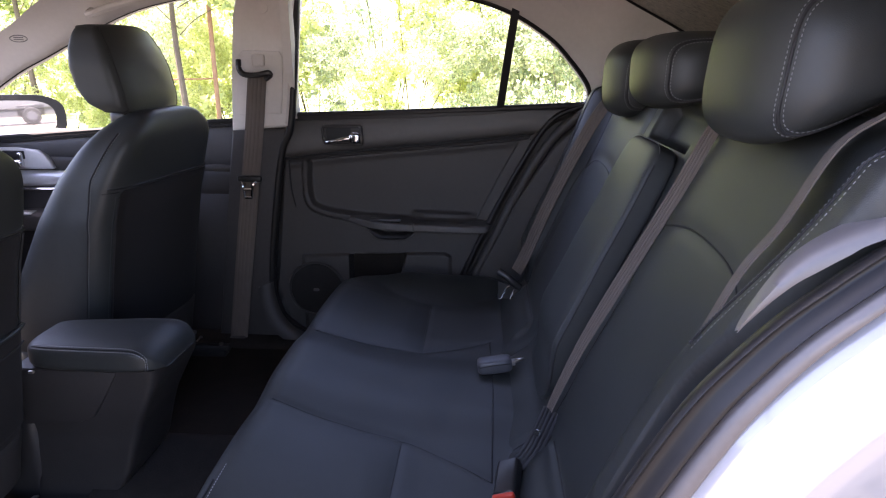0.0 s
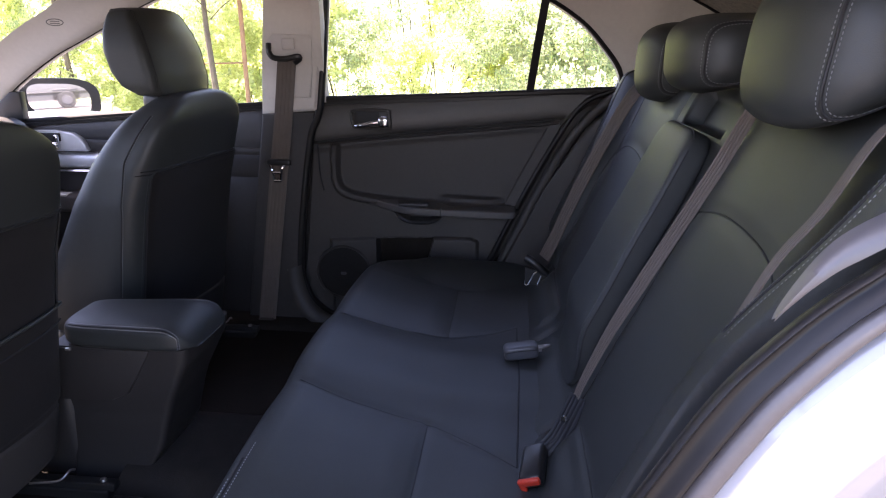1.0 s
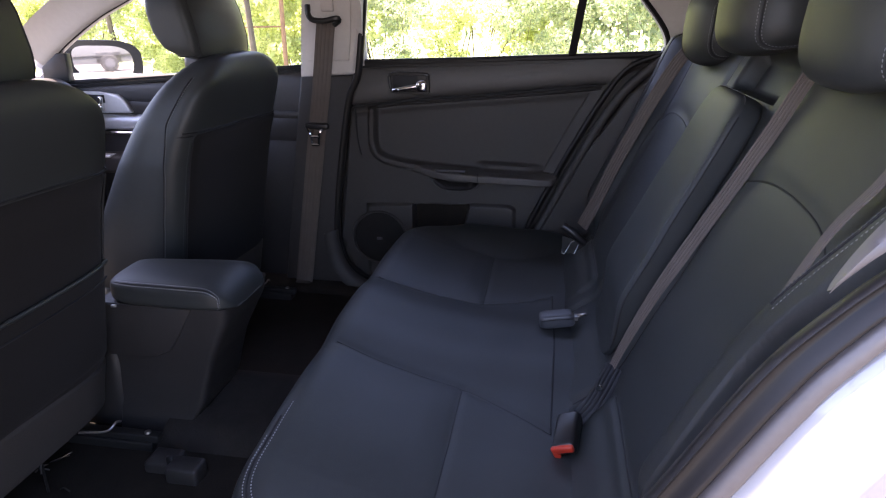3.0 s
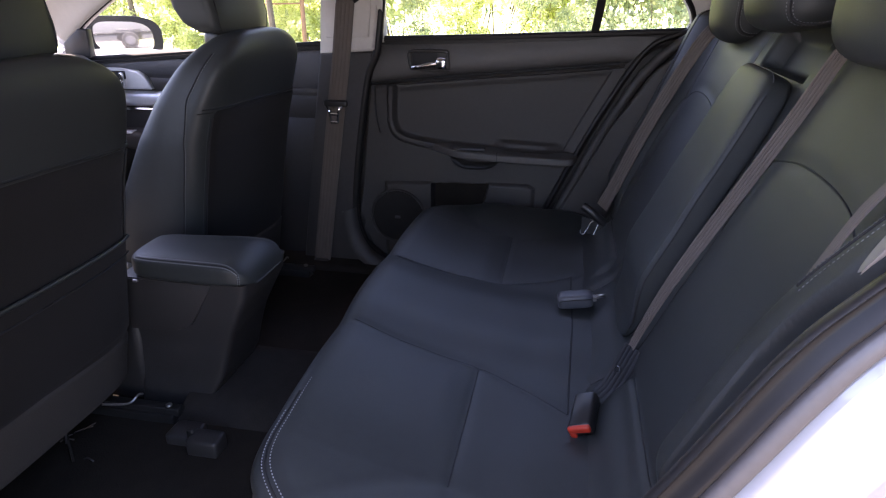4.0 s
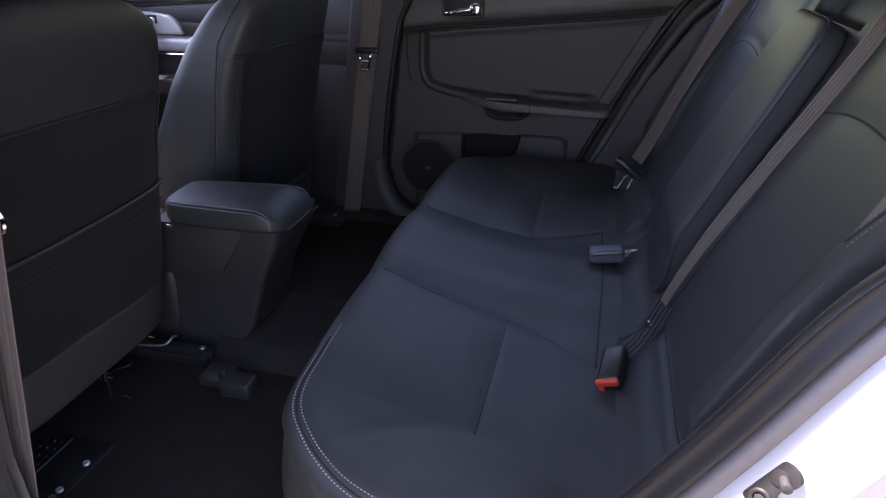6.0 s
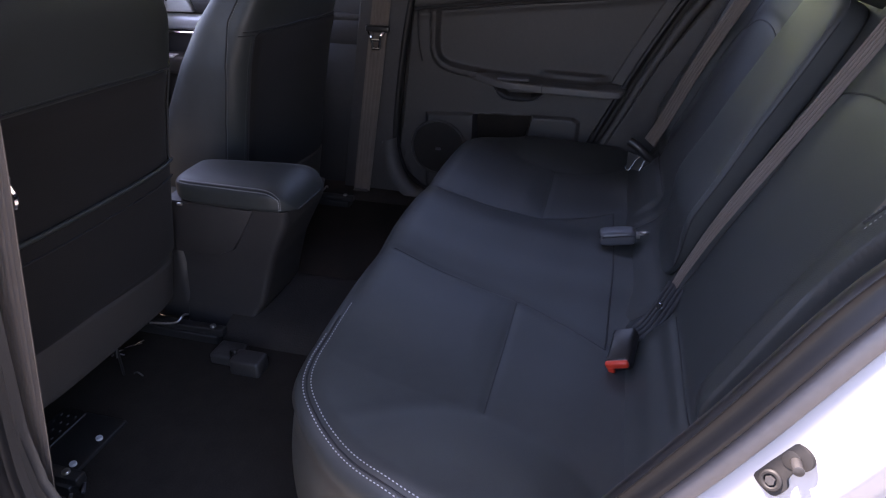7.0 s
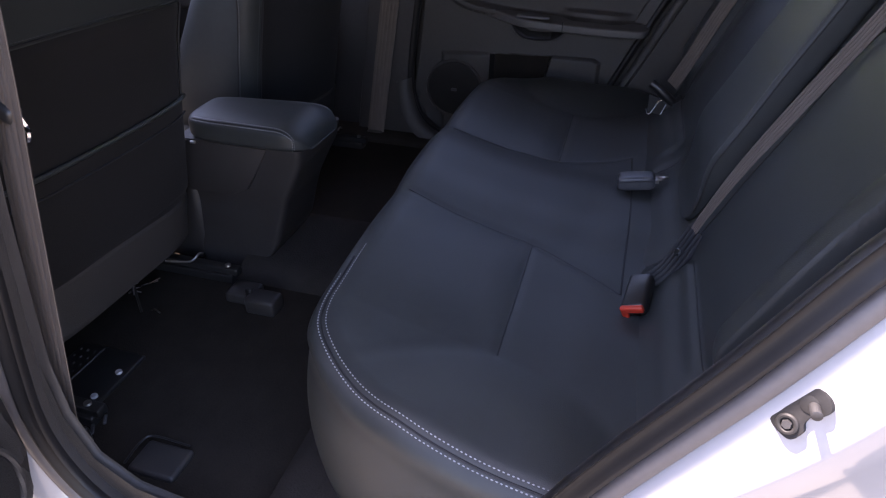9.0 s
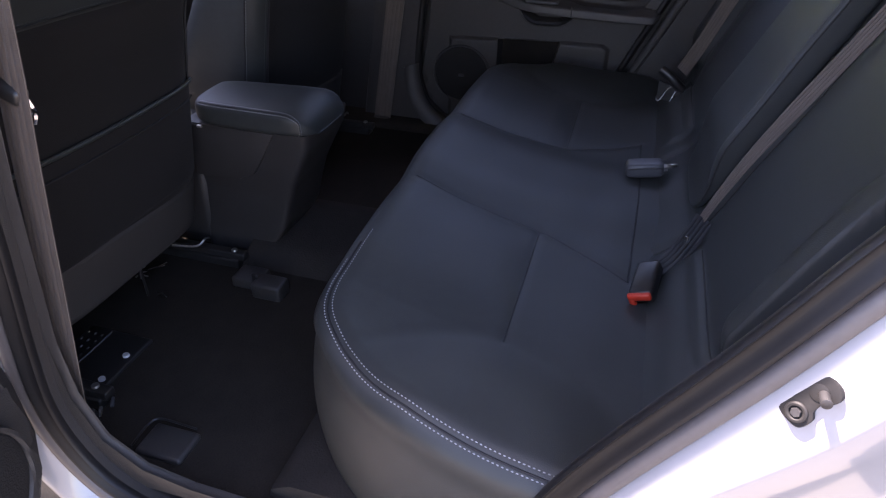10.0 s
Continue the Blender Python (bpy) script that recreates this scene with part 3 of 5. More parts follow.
part("pillar_label", merge(tube([on_pillar(0.664 + 0.014 * math.cos(a), 1.148 + 0.008 * math.sin(a)) for a in np.linspace(0, 2 * np.pi, 25)[:-1]], 0.0011, 6, closed=True),
                           tube([on_pillar(0.656, 1.1505), on_pillar(0.672, 1.1505)], 0.0011, 6), tube([on_pillar(0.656, 1.1455), on_pillar(0.672, 1.1455)], 0.0011, 6)), LABEL, car, "oval embossed label")
part("grab_handle", tube(curve([(0.575, 0.47, 1.215), (0.545, 0.46, 1.205), (0.54, 0.40, 1.222), (0.545, 0.33, 1.240), (0.575, 0.32, 1.25)], 6), 0.009, 8), PILLAR, car)


# outer body: bonnet, boot lid, wings and wheels
def body_sheet(rows, n=13):
    """A bowed sheet across the car; rows: (y, z at the middle, half width, fall towards the sides)."""
    return loft([[(w * u, y, z - fall * u * u) for u in np.linspace(-1, 1, n)] for y, z, w, fall in rows], closed=False, cap=False)


part("bonnet", body_sheet([(1.30, 0.93, 0.68, 0.05), (1.6, 0.90, 0.70, 0.06), (1.95, 0.84, 0.70, 0.07), (2.2, 0.74, 0.66, 0.08), (2.28, 0.62, 0.62, 0.04)]), PAINT, car, "white painted bonnet")
part("boot_lid", body_sheet([(-1.30, 1.00, 0.66, 0.02), (-1.55, 1.00, 0.66, 0.03), (-1.85, 0.98, 0.64, 0.04), (-1.90, 0.85, 0.64, 0.02), (-1.93, 0.60, 0.62, 0.02)]), PAINT, car, "white painted boot lid")
part("windscreen", body_sheet([(0.84, 1.335, 0.56, 0.05), (1.05, 1.16, 0.62, 0.05), (1.36, 0.92, 0.68, 0.05)]), GLASS, car, "clear windscreen").visible_shadow = False
part("front_bumper", rbox(-0.76, 0.76, 2.05, 2.34, 0.20, 0.62, 0.08, 4), PAINT, car, "white front bumper")
part("rear_bumper", rbox(-0.76, 0.76, -2.02, -1.75, 0.20, 0.60, 0.08, 4), PAINT, car, "white rear bumper")
ARCH = [(1.05, 0.22), (1.05, 0.90), (1.5, 0.88), (2.0, 0.78), (2.15, 0.60), (2.15, 0.30), (2.02, 0.30), (1.98, 0.46), (1.86, 0.60), (1.70, 0.65), (1.54, 0.60), (1.42, 0.46), (1.38, 0.22)]
REAR_ARCH = [(-1.02, 0.92), (-1.5, 0.93), (-1.86, 0.90), (-1.92, 0.60), (-1.92, 0.30), (-1.68, 0.30), (-1.64, 0.46), (-1.52, 0.60), (-1.34, 0.65), (-1.16, 0.60), (-1.04, 0.46), (-1.0, 0.30), (-0.95, 0.30), (-0.95, 0.90)]
for side in (1, -1):
    part("front_wing", slab(ARCH, 0.765 * side, 0.80 * side, 0.01), PAINT, car, "white front wing")
    part("rear_wing", slab(REAR_ARCH, 0.70 if side > 0 else -0.60, 0.765 if side > 0 else -0.665, 0.01), PAINT, car, "white rear wing")
    for wy in (1.70, -1.34):
        x0 = 0.60 if side > 0 else -0.79
        tyre = part("wheel", disc((x0, wy, 0.315), (1, 0, 0), 0.315, 0.19, 40, 0.12), TYRE, car, "black tyre on a silver rim")
        part("rim", disc((x0 - 0.006, wy, 0.315), (1, 0, 0), 0.20, 0.202, 32, 0.06), SILVER, tyre)
# ---------------------------------------------------------------- rear doors
DOOR_LINE = [(0.030, 0.952), (0.031, 0.905), (0.050, 0.76), (0.068, 0.60), (0.081, 0.46), (0.066, 0.385), (0.03, 0.342), (-0.03, 0.320), (-0.30, 0.318), (-0.37, 0.36),
             (-0.435, 0.50), (-0.54, 0.722), (-0.63, 0.895), (-0.70, 0.966), (-0.76, 0.984), (-0.55, 0.972), (-0.28, 0.961)]
GROOVE = [(0.06, 0.832), (-0.10, 0.852), (-0.30, 0.872), (-0.45, 0.886), (-0.62, 0.905)]
RIDGE = curve([(-0.016, 0.826), (-0.013, 0.745), (-0.028, 0.700), (-0.075, 0.680), (-0.14, 0.671), (-0.20, 0.665), (-0.32, 0.659), (-0.49, 0.655), (-0.53, 0.657)], 5)
LOWER = [(0.012, 0.556), (-0.12, 0.564), (-0.30, 0.570), (-0.405, 0.571), (-0.425, 0.560), (-0.425, 0.30), (0.012, 0.30)]
CUP = [(-0.180, 0.656), (-0.192, 0.630), (-0.222, 0.612), (-0.285, 0.612), (-0.318, 0.630), (-0.328, 0.652)]
BIN = [(-0.126, 0.560), (-0.296, 0.566), (-0.278, 0.49), (-0.265, 0.40), (-0.128, 0.40)]


def within(y, z, outline, soft):
    """1 inside an outline, falling softly to 0 at its edge."""
    return inside(y, z, outline) * smooth01(near_line(y, z, outline + outline[:1]) / soft)


def door_depth(y, z):
    """The trim's inner face: x at each place of the door, with its bulges, groove, armrest, cup and bin."""
    g = np.interp(-y, [-p[0] for p in GROOVE], [p[1] for p in GROOVE])
    x = np.full(np.shape(y), 0.700)
    up = z > g
    x = x - np.where(up, 0.021 * np.sin(np.pi * np.clip((z - g) / 0.10, 0, 1) ** 0.65) ** 0.7, 0)
    x = x + 0.007 * np.exp(-((z - g) / 0.006) ** 2) - 0.004 * np.exp(-((z - g + 0.018) / 0.009) ** 2)
    d = near_line(y, z, RIDGE)
    arm = smooth01((-0.09 - y) / 0.13) * smooth01((y + 0.545) / 0.03)
    rz = np.interp(-y, [-p[0] for p in RIDGE[10:]], [p[1] for p in RIDGE[10:]])
    x = x - 0.014 * smooth01(1 - (d - 0.006) / 0.006) * (z < 0.832)
    # armrest: a ledge that grows out of the ridge
    top = smooth01((rz + 0.016 - z) / 0.010) * smooth01((z - rz + 0.020) / 0.012)
    # insert above the ridge lies deeper
    ins = (z < g - 0.012) & (y < -0.018) & (z > rz + 0.008) & (z > 0.66)
    x = x + 0.010 * ins * smooth01((d - 0.010) / 0.006)
    x = x - 0.018 * smooth01((-0.30 - y) / 0.05) * smooth01((y + 0.50) / 0.06) * smooth01((z - rz) / 0.006) * smooth01((rz + 0.034 - z) / 0.008)
    x = x + 0.030 * within(y, z, CUP, 0.008) * arm
    x = x - 0.010 * within(y, z, LOWER, 0.010)
    x = x + 0.060 * within(y, z, BIN, 0.008)
    return x


def door_face(step, keep):
    ys, zs = np.arange(-0.80, 0.10, step), np.arange(0.30, 0.99, step)
    y, z = np.meshgrid(ys, zs, indexing="ij")
    g = groove_z(y)
    zr = zs[int(np.argmin(np.abs(zs - 0.868)))]
    z = z + (g - zr) * smooth01(1 - np.abs(z - zr) / 0.13)      # rows follow the groove
    x = door_depth(y, z)
    cy, cz = (y[:-1, :-1] + y[1:, 1:]) / 2, (z[:-1, :-1] + z[1:, 1:] + z[1:, :-1] + z[:-1, 1:]) / 4
    q = keep(cy, cz)
    q &= inside((y[:-1, :-1] + y[1:, 1:]) / 2, (z[:-1, :-1] + z[1:, 1:]) / 2, DOOR_LINE)
    used = np.zeros(y.shape, bool)
    f = []
    nz = len(zs)
    for i, j in zip(*np.nonzero(q)):
        f.append((i * nz + j, (i + 1) * nz + j, (i + 1) * nz + j + 1, i * nz + j + 1))
        used[i:i + 2, j:j + 2] = True
    index = np.full(y.size, -1)
    index[used.ravel()] = np.arange(used.sum())
    v = np.stack([x, y, z], -1).reshape(-1, 3)[used.ravel()]
    return v, [tuple(index[k] for k in a) for a in f]


def groove_z(y):
    return np.interp(-y, [-p[0] for p in GROOVE], [p[1] for p in GROOVE])


def rear_door(place, label, step):
    """A rear door of the right side; place: moves it into position."""
    door = thing("rear_door", label, "car door", (0.74, 0.03, 0.33))
    base = BASE[door.name]

    def add(name, geo, mat, parent=door, note="", sharp=38):
        return part(name, (place(np.asarray(geo[0], float)), geo[1]), mat, parent, note, sharp)

    add("upper_trim", door_face(step, lambda y, z: z >= groove_z(y)), PLASTIC_SOFT, note="soft dark grey upper door trim", sharp=60)
    add("middle_trim", door_face(step, lambda y, z: (z < groove_z(y)) & ~inside(y, z, LOWER)), PLASTIC, note="dark door insert with moulded armrest", sharp=60)
    add("lower_trim", door_face(step, lambda y, z: inside(y, z, LOWER)), PLASTIC, note="dark lower panel with a map bin", sharp=60)
    add("door_shell", slab([(y, min(z, 0.93)) for y, z in DOOR_LINE[:12]], 0.765, 0.83, 0.01), PAINT, note="white painted outer skin")
    add("rim", tube(curve([(0.735, y * 0.996 - 0.002, z) for y, z in DOOR_LINE[:13]], 3), 0.034, 8), PLASTIC)
    add("rim_end", tube(curve([(0.735, -0.60, 0.850), (0.735, -0.645, 0.905), (0.733, -0.695, 0.950), (0.730, -0.735, 0.962)], 4), 0.019, 8), PLASTIC)
    add("belt_strip", tube([(0.690, 0.02, 0.953), (0.690, -0.28, 0.963), (0.688, -0.55, 0.975), (0.684, -0.77, 0.986)], 0.0085, 8), RUBBER, note="black rubber strip along the window sill")
    add("sill_cap", loft([[(x, y, z + dz) for x, dz in ((0.684, -0.012), (0.684, -0.002), (0.83, -0.002), (0.83, -0.03))] for y, z in ((0.035, 0.950), (-0.28, 0.960), (-0.55, 0.972), (-0.80, 0.984))]), RUBBER)
    add("trim_groove", tube(even([(0.702, y, z) for y, z in GROOVE[:1] + GROOVE[1:]], 0.02), 0.0045, 8), SEAM)
    handle = add("handle_bezel", merge(slab([(-0.070, 0.922), (-0.074, 0.884), (-0.082, 0.876), (-0.176, 0.874), (-0.182, 0.880), (-0.180, 0.922), (-0.174, 0.930), (-0.078, 0.930)], 0.676, 0.70, 0.005)), PLASTIC, note="black handle surround")
    add("handle_frame", tube(curve([(0.676, y, z) for y, z in ((-0.072, 0.915), (-0.076, 0.888), (-0.086, 0.879), (-0.170, 0.878), (-0.178, 0.886), (-0.177, 0.916), (-0.168, 0.926), (-0.084, 0.926))], 4, True), 0.0045, 8, closed=True), PLASTIC_BLACK, handle)
    add("bin_lining", slab([(y * 0.94 - 0.0125, z * 0.94 + 0.03) for y, z in BIN], 0.735, 0.752, 0.003), CARPET, note="black lining of the map bin")
    # near-black plate for the shade behind the lever; no hollow is cut
    add("handle_shade", slab([(-0.080, 0.918), (-0.083, 0.886), (-0.150, 0.884), (-0.150, 0.922), (-0.086, 0.923)], 0.6745, 0.680, 0.002), SEAM, handle)
    add("handle_lever", merge(tube(curve([(0.668, -0.085, 0.884), (0.662, -0.10, 0.886), (0.662, -0.13, 0.893), (0.664, -0.16, 0.897)], 6), 0.0068, 10),
                              pad(lambda q: np.array((0.664, -0.163, 0.896)) + q * (0.011, 0.016, 0.016), 10, 3)), CHROME, handle, "polished chrome pull lever")
    spk = add("speaker_grille", disc((0.690, -0.030, 0.455), (-1, 0, 0), 0.075, 0.010, 40, 0.4), GRILLE, note="round black speaker grille")
    add("speaker_rim", tube([(0.684, -0.030 + 0.080 * math.cos(a), 0.455 + 0.080 * math.sin(a)) for a in np.linspace(0, 2 * np.pi, 41)[:-1]], 0.004, 6, closed=True), PLASTIC, spk)
    add("speaker_emblem", rbox(0.676, 0.682, -0.038, -0.022, 0.450, 0.458, 0.002), BUCKLE, spk)
    add("arm_switch", rbox(0.646, 0.672, -0.285, -0.200, 0.670, 0.6775, 0.003), PLASTIC_GREY, note="grey grip inlay")
    def arm_place(q):
        y = -0.315 + 0.220 * q[:, 1]
        rz = np.interp(-y, [-p[0] for p in RIDGE[10:]], [p[1] for p in RIDGE[10:]])
        reach = 0.058 * smooth01((-0.085 - y) / 0.15) * smooth01((y + 0.55) / 0.03)
        return np.stack([0.700 - reach * (q[:, 0] + 1) / 2 + 0.02 * (1 - q[:, 0]) / 2, y, rz - 0.002 + 0.0115 * q[:, 2] - 0.004 * q[:, 0]], 1)

    add("armrest", pad(arm_place, 26, 6), PLASTIC_SOFT, note="moulded pull armrest", sharp=60)
    add("cup_rim", tube(curve([(0.684, y, z) for y, z in CUP], 5), 0.003, 6), PLASTIC_BLACK)
    add("arm_joint", rbox(0.640, 0.644, -0.321, -0.3185, 0.645, 0.670, 0.001), SEAM)
    add("door_edge_line", tube(curve([(0.688, 0.030, 0.83), (0.688, 0.028, 0.75), (0.686, 0.018, 0.70)], 4), 0.002, 6), SEAM)
    return door, add


def as_is(v):
    return v


# window of the far door: frame, divider, two panes
def window_pane(y0, y1, shrink=0.0):
    """A pane under the window's top line between two stations along the car."""
    top = WINDOW_TOP
    ys = np.linspace(y0, y1, 40)
    order = np.argsort(top[:, 0])
    keep = top[order]
    keep = keep[keep[:, 1] > 0.99] if y1 < 0 else keep
    zt = np.interp(ys, keep[:, 0], keep[:, 1])
    zb = np.interp(-ys, (-0.98, 0.0, 0.79), (0.905, 0.945, 0.982))
    rows = []
    for k in np.linspace(0, 1, 8):
        z = zb + (zt - zb) * k
        rows.append(np.stack([glass_x(z) + 0.012, ys, z], 1))
    return loft(rows, closed=False, cap=False)


far_door, far_add = rear_door(as_is, "closed dark-trimmed rear door with a chrome handle", 0.0036)
far_add("window_pane", window_pane(-0.555, -0.01), GLASS, note="clear side window glass").visible_shadow = False
far_add("quarter_pane", window_pane(-0.786, -0.575), GLASS, note="clear quarter light").visible_shadow = False
far_add("window_divider", loft([[(glass_x(z) + dx, y + dy, z) for dx, dy in ((-0.008, -0.010), (-0.008, 0.010), (0.012, 0.010), (0.012, -0.010))] for y, z in ((-0.550, 0.965), (-0.566, 1.10), (-0.582, 1.222))]), RUBBER, note="black window divider bar")
_w = WINDOW_TOP[WINDOW_TOP[:, 0] < 0.0]
far_add("window_frame", tube(np.stack([glass_x(_w[:, 1]) + 0.004, _w[:, 0], _w[:, 1]], 1), 0.0095, 8), RUBBER, note="black rubber window channel")
far_add("window_corner", slab([(-0.76, 0.976), (-0.80, 0.990), (-0.808, 1.03), (-0.792, 1.02), (-0.780, 0.998)], 0.672, 0.70, 0.004), RUBBER)
far_add("frame_post", loft([[(glass_x(z) + dx, y + dy, z) for dx, dy in ((-0.018, -0.006), (-0.018, 0.016), (0.02, 0.016), (0.02, -0.006))] for y, z in ((0.004, 0.945), (-0.006, 1.10), (-0.020, 1.27))]), PILLAR, note="pale grey window post")

# the near door, mirrored and swung open on its front hinges
HINGE, SWING = np.array((-0.667, 0.102)), radians(-74)


def swung(v):
    p = v * (-1, 1, 1)
    q = p[:, :2] - HINGE
    c, s = math.cos(SWING), math.sin(SWING)
    return np.stack([HINGE[0] + c * q[:, 0] - s * q[:, 1], HINGE[1] + s * q[:, 0] + c * q[:, 1], p[:, 2]], 1)


near_door, near_add = rear_door(swung, "rear door with dark trim, swung wide open on its hinges", 0.010)
near_add("window_pane", window_pane(-0.555, -0.01), GLASS, note="clear side window glass").visible_shadow = False
near_add("window_frame", tube(np.stack([glass_x(_w[:, 1]) + 0.004, _w[:, 0], _w[:, 1]], 1), 0.012, 8), RUBBER, note="black rubber window channel")
near_add("hinge", rbox(0.73, 0.79, 0.05, 0.14, 0.72, 0.78, 0.008), STEEL)
near_add("hinge", rbox(0.73, 0.79, 0.05, 0.14, 0.44, 0.50, 0.008), STEEL)


# ---------------------------------------------------------------- far front door and its mirror
front_door = thing("front_door", "closed front door with dark trim and silver strip", "car door", (0.74, 0.2, 0.33))


def front_panel(zs_top, zs_bot, bulge, y0=0.18, y1=1.02, x=0.705, n=24):
    ys = np.linspace(y0, y1, n)
    rows = []
    for k in np.linspace(0, 1, 10):
        row = []
        for y in ys:
            zt, zb = np.interp(y, (y0, y1), zs_top), np.interp(y, (y0, y1), zs_bot)
            row.append((x - bulge * math.sin(math.pi * k) ** 0.6, y, zb + (zt - zb) * k))
        rows.append(row)
    return loft(rows, closed=False, cap=False)


part("upper_trim", front_panel((0.935, 0.872), (0.812, 0.842), 0.014), PLASTIC_GREY, front_door, "blue-grey sheen upper door trim")
part("upper_trim_rear", front_panel((0.813, 0.842), (0.795, 0.792), 0.004, 0.18, 1.02, 0.702), PLASTIC, front_door)
part("handle_panel", slab([(1.02, 0.856), (0.81, 0.858), (0.752, 0.852), (0.736, 0.840), (0.722, 0.820), (0.714, 0.800), (0.722, 0.797), (1.02, 0.795)], 0.684, 0.705, 0.006, 3), SILVER, front_door, "satin silver handle panel")
part("middle_trim", front_panel((0.793, 0.790), (0.745, 0.745), 0.016, 0.48), SILVER, front_door, "satin bronze-silver band")
part("bright_strip", tube([(0.690, 0.45, 0.742), (0.688, 0.8, 0.738), (0.690, 1.02, 0.736)], 0.0045, 8), CHROME, front_door, "bright chrome strip")
part("lower_trim", front_panel((0.735, 0.735), (0.24, 0.24), 0.03), CONSOLE, front_door)
part("rear_infill", front_panel((0.797, 0.797), (0.730, 0.730), 0.004, 0.18, 0.485, 0.703), CONSOLE, front_door)
part("outer_skin", rbox(0.765, 0.84, 0.18, 1.05, 0.30, 0.90, 0.02), PAINT, front_door)
part("armrest", pad(lambda q: np.array((0.665, 0.62, 0.655)) + q * (0.045, 0.25, 0.028), 12, 5), PLASTIC, front_door)
part("switch_plate", rbox(0.622, 0.655, 0.76, 0.86, 0.676, 0.684, 0.004), SILVER, front_door)
part("door_handle", merge(rbox(0.668, 0.690, 0.795, 0.850, 0.803, 0.826, 0.008), rbox(0.672, 0.69, 0.795, 0.808, 0.82, 0.846, 0.004)), CHROME, front_door, "chrome inside handle")
# black block drawn as the shaded hollow above the handle
part("handle_shade", rbox(0.680, 0.688, 0.792, 0.856, 0.826, 0.850, 0.003), SEAM, front_door)
part("sill_cap", loft([[(x, y, z + dz) for x, dz in ((0.688, -0.012), (0.688, -0.004), (0.84, -0.004), (0.84, -0.03))] for y, z in ((0.10, 0.942), (0.6, 0.904), (1.06, 0.866))]), RUBBER, front_door)
part("belt_strip", tube([(0.695, 0.17, 0.938), (0.70, 0.6, 0.905), (0.705, 1.0, 0.872)], 0.008, 8), RUBBER, front_door)
_f = WINDOW_TOP[WINDOW_TOP[:, 0] > 0.13]
part("window_frame", tube(np.stack([glass_x(_f[:, 1]) + 0.006, _f[:, 0], _f[:, 1]], 1), 0.0035, 8), RUBBER, front_door)
part("mirror_triangle", slab([(0.985, 0.875), (0.985, 0.925), (0.93, 0.965), (0.90, 0.965), (0.90, 0.885)], 0.688, 0.715, 0.006), PLASTIC_BLACK, front_door)
part("window_pane", window_pane(0.165, 0.93), GLASS, front_door, "clear side window glass").visible_shadow = False

wing = part("wing_mirror", pad(lambda q: np.array((0.900, 0.985, 0.926)) + np.stack([0.122 * q[:, 0], np.where(q[:, 1] < 0, 0.014, 0.085) * q[:, 1] - 0.05 * q[:, 0], 0.058 * q[:, 2] - 0.012 * q[:, 0]], 1), 16, 3.6), PAINT, front_door, "white door mirror housing")
part("mirror_foot", rbox(0.74, 0.90, 0.945, 1.02, 0.86, 0.90, 0.02, 4), PLASTIC_BLACK, front_door)


def mirror_face(grow, y, thick):
    th = np.linspace(0, 2 * np.pi, 49)[:-1]
    c, s = np.cos(th), np.sin(th)
    px = 0.110 * grow * np.sign(c) * np.abs(c) ** 0.6
    pz = 0.052 * grow * np.sign(s) * np.abs(s) ** 0.6 - 0.012 * c
    lip = np.stack([px, 0 * px, pz], 1)
    return loft([lip, lip * 0.985 + (0, -thick, 0)])


FACE = pose(0.906, 0.940, 0.928, -1.5, 0, -24.0)
part("mirror_surround", moved(mirror_face(1.27, 0, 0.006), FACE), RUBBER, front_door, "black mirror surround")
part("mirror_glass", moved(mirror_face(0.93, 0, 0.009), FACE), MIRROR, front_door, "mirror glass", sharp=20)

# ---------------------------------------------------------------- rear bench
def side_crease(y):
    return 0.443 + 3.7 * (y + 0.387) ** 2


SEAM_LONG = curve([(0.142, -0.172), (0.147, -0.22), (0.156, -0.31), (0.166, -0.388), (0.200, -0.46), (0.250, -0.532)], 6)
SEAM_CROSS = np.array([(0.166, -0.388), (0.30, -0.388), (0.441, -0.387)])
SEAM_SIDE = np.array([(side_crease(y), y) for y in np.linspace(-0.215, -0.56, 30)])
SEAM_MID = np.array([(-0.250, -0.532), (0.0, -0.536), (0.250, -0.532)])


def cushion_z(x, y):
    """The height of the bench's top, with its side bolsters and the valleys of its seams."""
    a = np.abs(x)
    z = 0.497 + 0.070 * np.clip((y + 0.55) / 0.39, 0, 1.05) ** 2.2
    z = z + 0.026 * smooth01((a - side_crease(y) + 0.015) / 0.17) * smooth01((-0.20 - y) / 0.12) + 0.012 * smooth01((a - 0.48) / 0.12) * smooth01((y + 0.30) / 0.1)
    z = z + 0.010 * np.exp(-(a / 0.12) ** 4) + 0.006 * np.sin(np.pi * np.clip((a - 0.16) / 0.28, 0, 1)) * smooth01((y + 0.39) / 0.05)
    for line, deep, w in ((SEAM_LONG, 0.0018, 0.008), (SEAM_CROSS, 0.0016, 0.007), (SEAM_SIDE, 0.0012, 0.014), (np.abs(SEAM_MID), 0.002, 0.009)):
        z = z - deep * np.exp(-((near_line(a, y, line) / w) ** 2))
    z = z + 0.0009 * np.sin(23 * x + 31 * y) * np.sin(17 * x - 29 * y)
    return z


